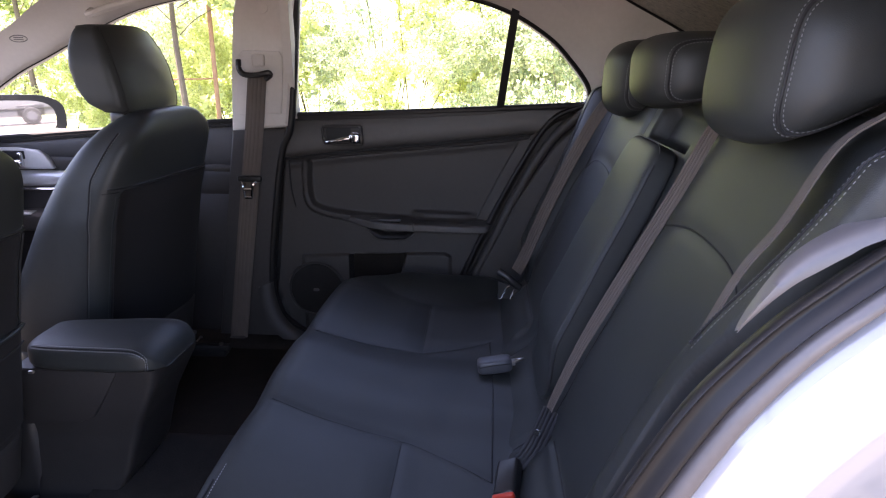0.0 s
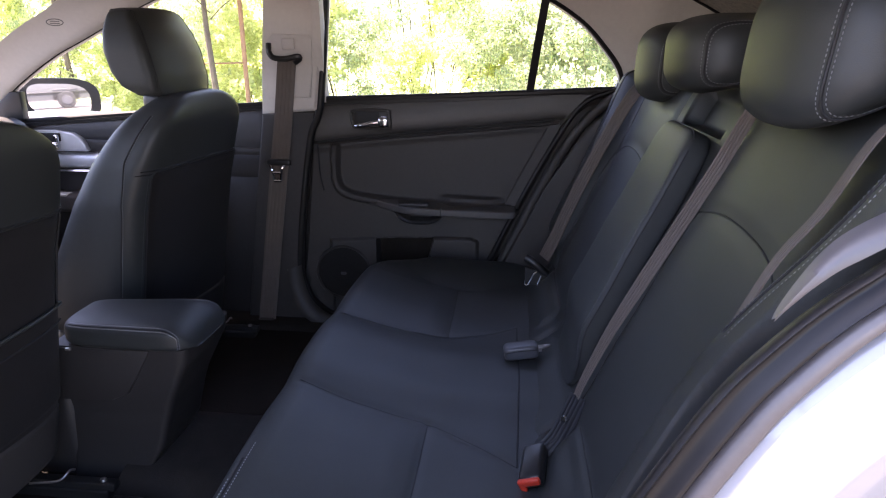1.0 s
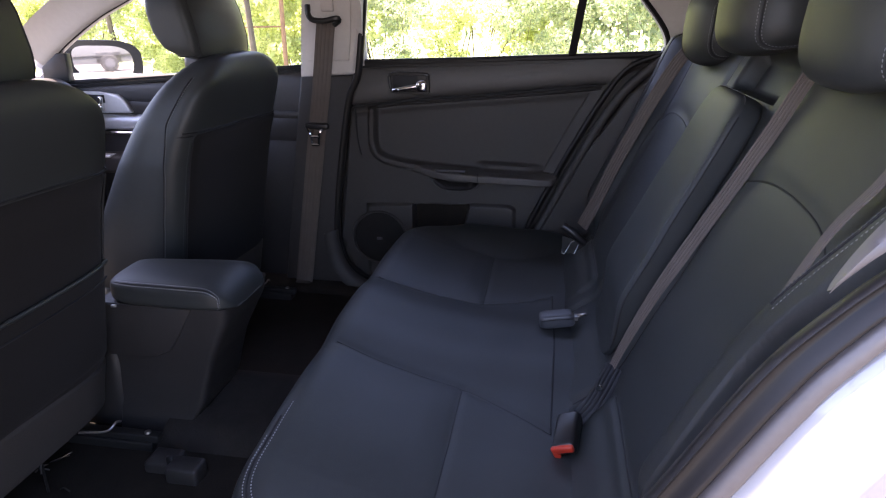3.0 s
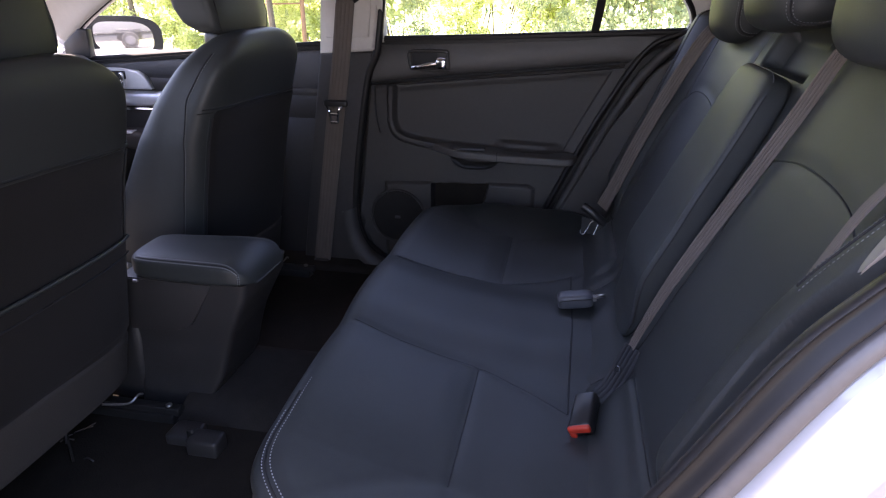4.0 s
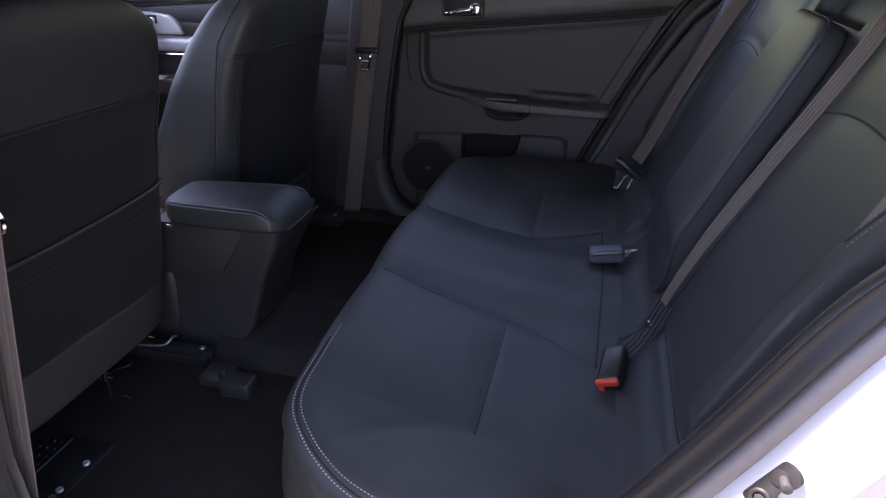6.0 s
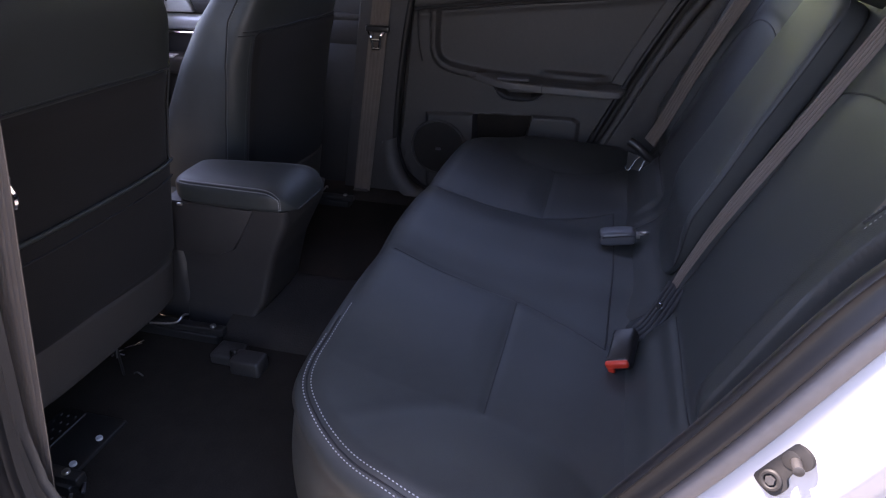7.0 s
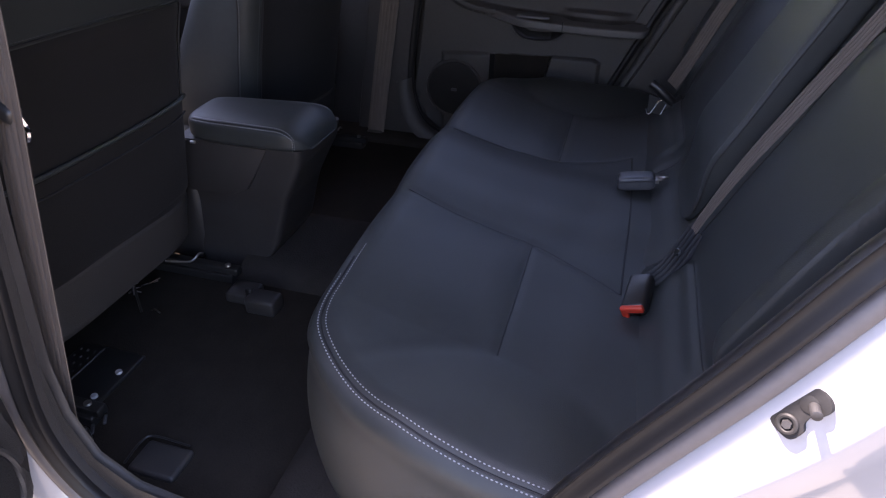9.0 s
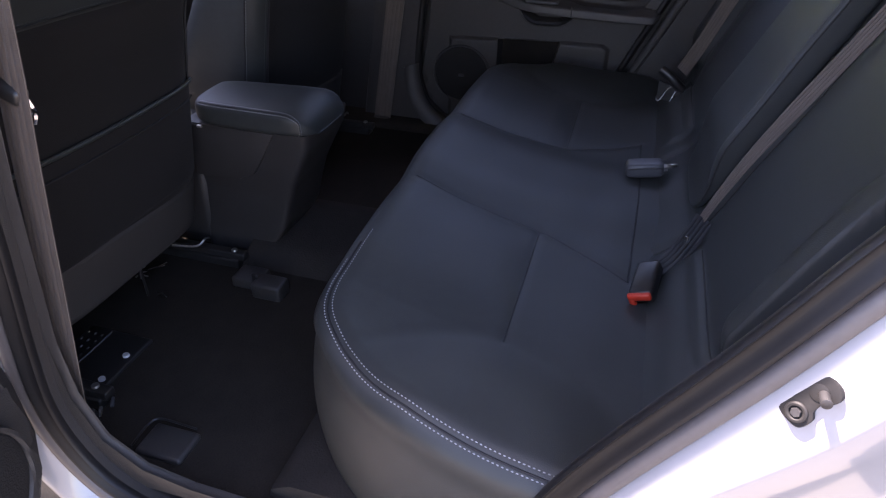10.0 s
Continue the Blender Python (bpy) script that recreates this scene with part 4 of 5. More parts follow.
HALF = curve([(0.0, -0.151), (0.25, -0.155), (0.40, -0.158), (0.455, -0.159), (0.500, -0.169), (0.536, -0.194), (0.570, -0.231), (0.597, -0.273), (0.618, -0.323), (0.633, -0.378), (0.645, -0.45), (0.650, -0.51), (0.648, -0.56), (0.62, -0.595), (0.40, -0.600), (0.0, -0.600)], 8)
FOOT = even(np.concatenate([HALF, (HALF * (-1, 1))[::-1][1:-1]]), 0.006)
FOOT_IN = np.stack([np.clip(FOOT[:, 0], -0.42, 0.42), np.full(len(FOOT), -0.365)], 1)


def cushion_ring(inset, drop=None, z=None, out=0.0):
    gap = np.linalg.norm(FOOT_IN - FOOT, axis=1, keepdims=True)
    p = FOOT + (FOOT_IN - FOOT) * np.minimum(1, (inset - out) / gap)
    zz = cushion_z(p[:, 0], p[:, 1]) - (drop or 0.0) if z is None else np.full(len(p), z)
    return np.stack([p[:, 0], p[:, 1], zz], 1)


EDGE_TOP = cushion_z(FOOT[:, 0], FOOT[:, 1]) - 0.042
rings = []
for k in np.linspace(0, 1, 12):
    side_ring = cushion_ring(0, z=0.29, out=0.030 * math.sin(math.pi * (0.15 + 0.65 * k)) - 0.008)
    side_ring[:, 2] = 0.29 + k * (EDGE_TOP - 0.29)
    rings.append(side_ring)
rings += [cushion_ring(0, 0.032, out=0.012), cushion_ring(0.0, 0.018, out=0.006), cushion_ring(0.002, 0.011), cushion_ring(0.006, 0.008), cushion_ring(0.010, 0.006), cushion_ring(0.018, 0.0015), cushion_ring(0.03, 0)]
gap_max = np.linalg.norm(FOOT_IN - FOOT, axis=1, keepdims=True)
for k in np.linspace(0.03, 1, 56)[1:]:
    p = FOOT + (FOOT_IN - FOOT) * np.clip((0.03 + (gap_max - 0.03) * (k - 0.03) / 0.97) / gap_max, 0, 1)
    rings.append(np.stack([p[:, 0], p[:, 1], cushion_z(p[:, 0], p[:, 1])], 1))
bench = thing("rear_seat_bench", "black leather rear bench with folded armrest and three headrests", "rear seat", (0, -0.36, 0.30))
part("cushion", loft(rings, cap=False), LEATHER, bench, "black leather bench cushion", sharp=70)


def on_cushion(line, lift=0.0006):
    line = np.asarray(line, float)
    return np.stack([line[:, 0], line[:, 1], cushion_z(line[:, 0], line[:, 1]) + lift], 1)


for side in (1, -1):
    for line in (SEAM_LONG, SEAM_CROSS):
        q = on_cushion(even(line * (side, 1), 0.006), 0.0)
        part("seam", tube(q, 0.0009, 6), SEAM, bench)
    part("stitching", dashes(on_cushion(even(SEAM_LONG * (side, 1) + (0.005 * side, 0), 0.006), 0.0002), 0.0055, 0.0036, 0.0005), THREAD_DARK, bench, "fine dim stitching")
part("seam", tube(on_cushion(even(SEAM_MID, 0.01), 0.0), 0.0016, 6), SEAM, bench)


def stretch_of(ring, keep):
    """The kept points of a closed ring as one open run, begun after its widest gap."""
    run = ring[keep]
    k = int(np.argmax(np.linalg.norm(np.roll(run, -1, 0) - run, axis=1))) + 1
    return np.roll(run, -k, 0)


for inset, drop, limit in ((0.0125, 0.0032, -0.33), (0.0025, 0.0100, -0.40)):
    ring = stretch_of(cushion_ring(inset, drop) + (0, 0, 0.0006), (FOOT[:, 1] > -0.53) & (FOOT[:, 0] < limit))
    part("piping_stitch", dashes(ring, 0.0052, 0.0027, 0.00075), THREAD_PALE, bench, "pale grey double stitching")
part("piping", tube(stretch_of(cushion_ring(0.0065, 0.0075), (FOOT[:, 1] > -0.53) & (FOOT[:, 0] < -0.36)), 0.0015, 6), SEAM, bench)

# backrest
BACK_LINE = even(curve([(-0.530, 0.455), (-0.553, 0.490), (-0.585, 0.517), (-0.612, 0.540), (-0.632, 0.580), (-0.664, 0.655), (-0.702, 0.740), (-0.738, 0.820), (-0.772, 0.895),
                        (-0.806, 0.970), (-0.832, 1.020), (-0.858, 1.043), (-0.895, 1.040), (-0.925, 1.015)], 8), 0.0065)
BACK_T = np.gradient(BACK_LINE, axis=0)
BACK_T /= np.linalg.norm(BACK_T, axis=1, keepdims=True)
BACK_N = np.stack([BACK_T[:, 1], -BACK_T[:, 0]], 1)
if BACK_N[len(BACK_N) // 2, 0] < 0:
    BACK_N = -BACK_N
ARC = curve([(0.150, 0.862), (0.19, 0.878), (0.27, 0.892), (0.36, 0.893), (0.43, 0.884), (0.475, 0.862)], 6)
SPLIT = [(0.165, 0.50), (0.168, 0.75), (0.168, 1.04)]
EDGE_IN = [(0.475, 0.55), (0.470, 0.70), (0.476, 0.86), (0.505, 0.97), (0.52, 1.04)]


def bolster_x(z, x):
    """How far out the crest of the side bolster lies at a height; the near one is slimmer low down."""
    z = np.asarray(z)
    return np.where(np.asarray(x) < 0, 0.535 + 0.093 * smooth01((z - 0.76) / 0.27), 0.553 + 0.075 * smooth01((z - 0.78) / 0.26))


def back_out(x, z):
    """How far the backrest stands out from its plain profile."""
    a = np.abs(x)
    ridge = bolster_x(z, x)
    body = smooth01((z - 0.56) / 0.08) * smooth01((1.05 - z) / 0.05)
    o = 0.048 * smooth01((a - ridge + 0.115) / 0.10) * body
    o = o - 0.115 * smooth01((a - ridge - 0.004) / np.where(np.asarray(x) < 0, 0.016 + 0.039 * smooth01((z - 0.80) / 0.08), 0.055))
    o = o + 0.004 * np.sin(np.pi * np.clip((a - 0.17) / 0.29, 0, 1)) * body
    o = o + 0.007 * smooth01((0.558 - z) / 0.005) * smooth01((z - 0.50) / 0.03) * smooth01((a - 0.215) / 0.02) * smooth01((0.53 - a) / 0.05)
    o = o - 0.030 * smooth01((0.112 - a) / 0.010) * smooth01((z - 0.966) / 0.006) * smooth01((1.040 - z) / 0.02)
    for line, deep, w in ((ARC, 0.0022, 0.010), (SPLIT, 0.005, 0.010), (EDGE_IN, 0.004, 0.014)):
        o = o - deep * np.exp(-((near_line(a, z, line) / w) ** 2))
    return o + 0.0008 * np.sin(19 * x + 27 * z) * np.sin(13 * x - 21 * z)


def on_back(x, z, lift=0.0):
    """World places on the backrest at x and height z of its plain profile."""
    x, z = np.broadcast_arrays(np.asarray(x, float), np.asarray(z, float))
    top = int(np.argmax(BACK_LINE[:, 1]))
    s = np.interp(z, BACK_LINE[:top, 1], np.arange(top))
    p = np.stack([np.interp(s, np.arange(len(BACK_LINE)), BACK_LINE[:, k]) for k in (0, 1)], -1)
    n = np.stack([np.interp(s, np.arange(len(BACK_LINE)), BACK_N[:, k]) for k in (0, 1)], -1)
    o = back_out(x, z) + lift
    return np.stack([x, p[..., 0] + n[..., 0] * o, p[..., 1] + n[..., 1] * o], -1)


xs = np.r_[np.linspace(-0.644, -0.57, 14), np.linspace(-0.567, -0.523, 23), np.linspace(-0.52, 0.672, 200)]
rows = []
for x in xs:
    o = back_out(np.full(len(BACK_LINE), x), BACK_LINE[:, 1])
    o = np.where(np.arange(len(BACK_LINE)) > np.argmax(BACK_LINE[:, 1]), np.minimum(o, 0.01), o)
    p = BACK_LINE + BACK_N * o[:, None]
    rows.append(np.stack([np.full(len(p), x), p[:, 0], p[:, 1]], 1))
backrest = bench
part("backrest_pad", loft(rows, closed=False, cap=False), LEATHER, backrest, "black leather backrest", sharp=70)
part("backrest_shell", rbox(-0.64, 0.64, -0.93, -0.90, 0.45, 1.00, 0.02), CARPET, backrest)
for side in (1, -1):
    for line in (ARC - (0, 0.010 * (side > 0)), even(SPLIT, 0.02), even(EDGE_IN, 0.02)):
        line = even(np.asarray(line), 0.008)
        part("seam", tube(on_back(line[:, 0] * side, line[:, 1], 0.0), 0.0015, 6), SEAM, backrest)
    zz = np.linspace(0.83, 1.03, 60)
    ridge = bolster_x(zz, side)
    part("bolster_stitch", dashes(on_back(side * (ridge - 0.034), zz, 0.0006), 0.0048, 0.0026, 0.0005), THREAD_DARK, backrest, "pale double stitching on the side bolster")
    part("bolster_stitch", dashes(on_back(side * (ridge - 0.016), zz, 0.0005), 0.0048, 0.0026, 0.0004), THREAD if side < 0 else THREAD_DARK, backrest, "pale double stitching on the side bolster")
    fold = np.linspace(0.235, 0.50, 40)
    part("fold_seam", tube(on_back(side * fold, np.full(40, 0.559), 0.0005), 0.0014, 6), SEAM, backrest)
    part("bolster_seam", tube(on_back(side * (ridge - 0.025), zz, 0.0), 0.0017, 6), SEAM, backrest)


# folded centre armrest
def arm_place(q):
    z = 0.755 + 0.207 * q[:, 2]
    half = 0.103 + 0.012 * smooth01((0.90 - z) / 0.3)
    base = on_back(np.zeros(len(q)), z, 0.0)
    out = 0.014 + 0.022 * q[:, 1] + 0.004 * (1 - q[:, 0] ** 2) * (q[:, 1] > 0)
    n = np.array((0.0, 0.906, 0.423))
    return base + ((0.004 + out) * (0.25 + 0.75 * smooth01((z - 0.56) / 0.10)))[:, None] * n + np.stack([half * q[:, 0] - 0.012, 0 * z, 0 * z], 1)


arm = part("centre_armrest", pad(arm_place, 26, 7), LEATHER, backrest, "folded leather centre armrest", sharp=70)
g = np.linspace(-0.93, 0.93, 70)
for side in (1, -1):
    q = np.stack([np.full(70, side * 1.0), np.full(70, 0.62), g], 1)
    line = arm_place(pad_points(q, 7) * (1.004, 1, 1))
    part("armrest_seam", tube(line, 0.0016, 6), SEAM, arm)
    q[:, 1] = 0.93
    part("armrest_stitch", dashes(arm_place(pad_points(q, 7) * (1.006, 1.01, 1)), 0.006, 0.0038, 0.0006), THREAD_DARK, arm)
q = np.stack([np.linspace(-0.9, 0.9, 30), np.full(30, 0.55), np.full(30, 1.0)], 1)
part("armrest_stitch", tube(arm_place(pad_points(q, 7) * (1, 1, 1.004)), 0.0008, 6), THREAD_DARK, arm, "top seam of the armrest")


# rear headrests
def rear_headrest(cx, cy, cz, hx, hy, hz, near):
    def place(q):
        lean = (0.17 if near else 0.12) * hz * q[:, 2]
        y = hy * q[:, 1] * (1 + 0.10 * q[:, 2]) - lean
        y = y + 0.012 * (1 - q[:, 0] ** 2) * np.maximum(q[:, 1], 0)
        z = hz * q[:, 2] * (1 - 0.10 * q[:, 0] ** 2) + (0.056 if near else 0.020) * np.maximum(-q[:, 2], 0) * smooth01((1 - q[:, 1]) / 2)
        return np.stack([cx + hx * q[:, 0], cy + y, cz + z], 1)

    head = part("headrest", pad(place, 26, 3.4), LEATHER, backrest, "black leather headrest", sharp=70)
    th, power = np.linspace(0, 2 * np.pi, 161), 5.0 if near else 4.0
    for side in (-1, 1):
        for off, kind in ((0.76, "t"), (0.79, "s"), (0.82, "t")) if near else ((0.81, "t"), (0.845, "s"), (0.868, "t")):
            c, s = np.cos(th), np.sin(th)
            r = (1 - off ** 3.4) ** (1 / 3.4) / (np.abs(c) ** power + np.abs(s) ** power) ** (1 / power)
            q = np.stack([np.full(161, side * off), c * r, s * r], 1)
            q = q / ((np.abs(q) ** 3.4).sum(1, keepdims=True) ** (1 / 3.4))
            line = place(q * 1.003)
            if kind == "s":
                part("headrest_seam", tube(line[:-1], 0.0018, 6, closed=True), SEAM, head)
            else:
                part("headrest_stitch", dashes(line, 0.0046, 0.0028, 0.0005), THREAD, head, "pale grey stitching")
    return head


rear_headrest(-0.358, -0.846, 1.088, 0.132, 0.076, 0.086, True)
rear_headrest(0.0, -0.832, 1.079, 0.124, 0.074, 0.060, False)
rear_headrest(0.345, -0.848, 1.059, 0.126, 0.074, 0.080, False)


# ---------------------------------------------------------------- front seats
REAR_Z = (0.28, 0.44, 0.51, 0.66, 0.78, 0.86, 0.95, 1.02)
REAR_Y = (0.292, 0.272, 0.262, 0.245, 0.225, 0.200, 0.168, 0.150)
FRONT_Y = (0.60, 0.58, 0.55, 0.468, 0.402, 0.354, 0.288, 0.245)
HALF_W = (0.205, 0.225, 0.232, 0.240, 0.240, 0.230, 0.200, 0.165)


def seat_ring(z, grow=0.0, n=96):
    zc = min(z, 0.995)
    yr, yf, hw = (np.interp(zc, REAR_Z, t) for t in (REAR_Y, FRONT_Y, HALF_W))
    k = math.sqrt(max(0.0, 1 - max(0, (zc - 0.90) / 0.095) ** 2.6))
    my, hy = (yr + yf) / 2, (yf - yr) / 2 * (0.25 + 0.75 * k) + grow
    hw = hw * (0.30 + 0.70 * k) + grow
    th = np.linspace(0, 2 * np.pi, n + 1)[:-1]
    c, s = np.cos(th), np.sin(th)
    p, pf = 0.42, np.where(s > 0, 0.62, 0.42)
    hw = hw * (1 + 0.10 * np.maximum(s, 0))      # the bolsters spread towards the front
    return np.stack([hw * np.sign(c) * np.abs(c) ** p, my + hy * np.sign(s) * np.abs(s) ** pf, np.full(n, z)], 1)


def corner(z, turn):
    """A place on the left rear corner of the front backrest; turn: radians round from its left side."""
    yr, yf, hw = (np.interp(z, REAR_Z, t) for t in (REAR_Y, FRONT_Y, HALF_W))
    k = math.sqrt(max(0.0, 1 - max(0, (z - 0.90) / 0.095) ** 2.6))
    return (-(hw * (0.30 + 0.70 * k)) * math.cos(turn) ** 0.42 - 0.0004, (yr + yf) / 2 - (yf - yr) / 2 * (0.25 + 0.75 * k) * math.sin(turn) ** 0.42, z)


def front_seat(cx, label, pocketed):
    seat = thing("front_seat_unit", label, "car seat", (cx, 0.40, 0.30), group="front seats")
    shift = np.array((cx, 0, 0))

    def add(name, geo, mat, parent=seat, note="", sharp=38):
        return part(name, (np.asarray(geo[0], float) + shift, geo[1]), mat, parent, note, sharp)

    levels = np.r_[np.linspace(0.40, 0.88, 40), 0.90 + 0.095 * np.sin(np.linspace(0, np.pi / 2, 16))]
    add("backrest", loft([seat_ring(z) for z in levels]), LEATHER, note="black leather backrest", sharp=60)

    def rear(x, z, lift=0.0):
        """Places on the backrest's rear face."""
        x, z = np.broadcast_arrays(np.asarray(x, float), np.asarray(z, float))
        yr, yf, hw = (np.interp(z, REAR_Z, t) for t in (REAR_Y, FRONT_Y, HALF_W))
        k = np.sqrt(np.clip(1 - np.maximum(0, (z - 0.90) / 0.095) ** 2.6, 0, 1))
        hw, hy = hw * (0.3 + 0.7 * k), (yf - yr) / 2 * (0.25 + 0.75 * k)
        s = (np.clip(1 - np.abs(x / hw) ** (1 / 0.21), 0, 1)) ** 0.21
        return np.stack([x, (yr + yf) / 2 - hy * s - lift, z], -1)

    def skin(z_low, z_top, half, lift, nx=40, nz=40):
        rows = []
        for k in np.linspace(0, 1, nz):
            x = np.linspace(-half, half, nx)
            z = z_low + (z_top(x) - z_low) * k
            edge = smooth01((half - np.abs(x)) / 0.01) * smooth01(k / 0.03) * smooth01((1 - k) / 0.02)
            rows.append(rear(x, z, lift * edge - 0.002 * (1 - edge)))
        return loft(rows, closed=False, cap=False)

    bow = lambda x: 0.842 - 0.030 * np.asarray(x) - 0.06 * np.asarray(x) ** 2  # noqa: E731
    panel = add("back_panel", skin(0.475, bow, 0.203, 0.005), CLOTH, note="black cloth back panel", sharp=60)
    x = np.linspace(-0.225, 0.225, 60)
    add("seam", tube(rear(x, bow(x) + 0.002, 0.002), 0.0018, 6), SEAM, panel)
    add("panel_stitch", dashes(rear(x, bow(x) + 0.006, 0.0012), 0.0055, 0.0036, 0.0005), THREAD_DARK, panel)
    pocket = lambda x: 0.675 - 0.02 * (1 - (np.asarray(x) / 0.21) ** 2) * 0.25  # noqa: E731
    if pocketed:
        add("map_pocket", skin(0.492, pocket, 0.206, 0.009, nz=30), CLOTH, note="black cloth map pocket", sharp=60)
    x = np.linspace(-0.203, 0.203, 50)
    if pocketed:
        add("pocket_hem", tube(rear(x, pocket(x), 0.010), 0.0038, 8), LEATHER, panel, "leather pocket hem")
    if pocketed:
        add("pocket_fold", tube(rear(x, pocket(x) - 0.030, 0.0105), 0.0016, 6), SEAM, panel)
    add("back_valance", skin(0.390, lambda x: 0.499 - 0.075 * np.asarray(x), 0.222, 0.007, nz=14), PLASTIC, note="dark plastic valance under the back panel", sharp=60)
    for side in (1, -1):
        z = np.linspace(0.46, 0.90, 90)
        add("side_seam", tube(rear(side * 0.2055, z[z < 0.835], 0.003), 0.0022, 6), SEAM, panel)
        add("side_stitch", dashes(rear(side * 0.2105, z[z < 0.835], 0.0012), 0.0055, 0.0036, 0.0005), THREAD_DARK, panel, "fine dim stitching beside the panel")
        # the corner seam wraps round towards the side and runs up to the headrest
        zc = np.linspace(0.45, 0.955, 100)
        turn = np.interp(zc, (0.45, 0.58, 0.64, 0.70, 0.76, 0.80, 0.84, 0.87, 0.955), (0.288, 0.281, 0.275, 0.239, 0.186, 0.114, 0.046, 0.012, 0.010))
        edge = np.array([corner(zz, a) for zz, a in zip(zc, turn)]) * (-side, 1, 1)
        add("corner_seam", tube(edge + (side * 0.0003, -0.0003, 0), 0.0015, 6), SEAM, panel)
        add("corner_stitch", dashes(edge + (side * 0.0008, -0.0045, 0), 0.0058, 0.0036, 0.0006), THREAD, panel, "grey stitching along the corner")
    x = np.linspace(-0.229, -0.205, 12)
    for side in (1, -1):
        add("cross_seam", tube(rear(x * side, np.full(12, 0.8405), 0.001), 0.0014, 6), SEAM, panel)

    def head_place(q):
        w = 0.130 - 0.016 * smooth01(q[:, 2])
        z = 1.077 + 0.092 * q[:, 2] * (1 - 0.05 * q[:, 0] ** 2)
        back = np.interp(z, (0.985, 1.03, 1.08, 1.12, 1.168), (0.210, 0.212, 0.222, 0.236, 0.262)) + 0.022 * q[:, 0] ** 2
        front = np.interp(z, (0.985, 1.01, 1.04, 1.08, 1.12, 1.168), (0.270, 0.310, 0.330, 0.340, 0.340, 0.325))
        return np.stack([w * q[:, 0], (back + front) / 2 + (front - back) / 2 * q[:, 1], z], 1)

    head = add("headrest", pad(head_place, 28, 9.0), LEATHER, note="black leather headrest", sharp=70)
    th = np.linspace(0, 2 * np.pi, 121)
    c, s = np.cos(th), np.sin(th)
    r = 1 / np.maximum(np.abs(c), np.abs(s))
    for side in (1, -1):
        q = np.stack([np.full(121, side * 0.90), 0.98 * c * r, 0.98 * s * r], 1)
        q = q / ((np.abs(q) ** 9).sum(1, keepdims=True) ** (1 / 9))
        add("headrest_seam", tube(head_place(q[:-1] * 1.002), 0.0017, 6, closed=True), SEAM, head)
    add("headrest_base", rbox(-0.085, 0.085, 0.225, 0.290, 0.955, 0.995, 0.012), PLASTIC_BLACK, head)
    for dx in (-0.06, 0.06):
        add("post", tube([(dx, 0.250, 0.955), (dx, 0.255, 1.01)], 0.006, 8), CHROME, head)
    add("seat_base", pad(lambda q: np.array((0, 0.64, 0.43)) + q * (0.25, 0.27, 0.10), 16, 5), LEATHER, note="black leather seat cushion", sharp=70)
    add("under_frame", rbox(-0.21, 0.21, 0.36, 0.86, 0.325, 0.40, 0.012), PLASTIC_BLACK)
    for dx in (-0.20, 0.19):
        rail = add("seat_rail", merge(rbox(dx - 0.016, dx + 0.016, 0.20, 0.90, 0.298, 0.318, 0.003), rbox(dx - 0.010, dx + 0.010, 0.19, 0.88, 0.314, 0.330, 0.003)), PLASTIC_BLACK, note="black steel seat rail")
        add("rail_bolt", disc((dx, 0.215, 0.329), (0, 0, 1), 0.006, 0.005, 12), STEEL, rail, "zinc bolt head")
    add("wire_clip", tube(curve([(0.12, 0.30, 0.37), (0.15, 0.27, 0.355), (0.17, 0.262, 0.362), (0.19, 0.268, 0.35)], 5), 0.0022, 6), STEEL)
    return seat


front_seat(0.362, "black leather front passenger seat with a cloth back panel", False)
front_seat(-0.330, "black leather driver seat with a map pocket on its back", True)

# ---------------------------------------------------------------- centre console
console = thing("centre_console", "dark plastic centre console with a padded leather armrest", "console", (0, 0.2, 0.30))


def console_ring(z):
    back = np.interp(z, (0.27, 0.325, 0.36, 0.41, 0.466, 0.518, 0.545, 0.580), (0.165, 0.150, 0.128, 0.114, 0.096, 0.070, 0.056, 0.050))
    hw = np.interp(z, (0.27, 0.31, 0.36, 0.44, 0.50, 0.58), (0.104, 0.094, 0.084, 0.080, 0.086, 0.094))
    th = np.linspace(0, 2 * np.pi, 65)[:-1]
    c, s = np.cos(th), np.sin(th)
    front = 0.31
    return np.stack([hw * np.sign(c) * np.abs(c) ** 0.22, (front + back) / 2 + (front - back) / 2 * np.sign(s) * np.abs(s) ** 0.09, np.full(64, z)], 1)


part("console_body", loft([console_ring(z) for z in np.linspace(0.28, 0.576, 30)]), CONSOLE, console, "dark plastic console body", sharp=60)
part("front_tunnel", rbox(-0.088, 0.088, 0.29, 0.90, 0.28, 0.50, 0.02, 3), CONSOLE, console)
part("side_panel", slab([(0.118, 0.574), (0.150, 0.52), (0.172, 0.485), (0.205, 0.470), (0.30, 0.466), (0.30, 0.574)], -0.0955, -0.07, 0.003), CONSOLE, console)


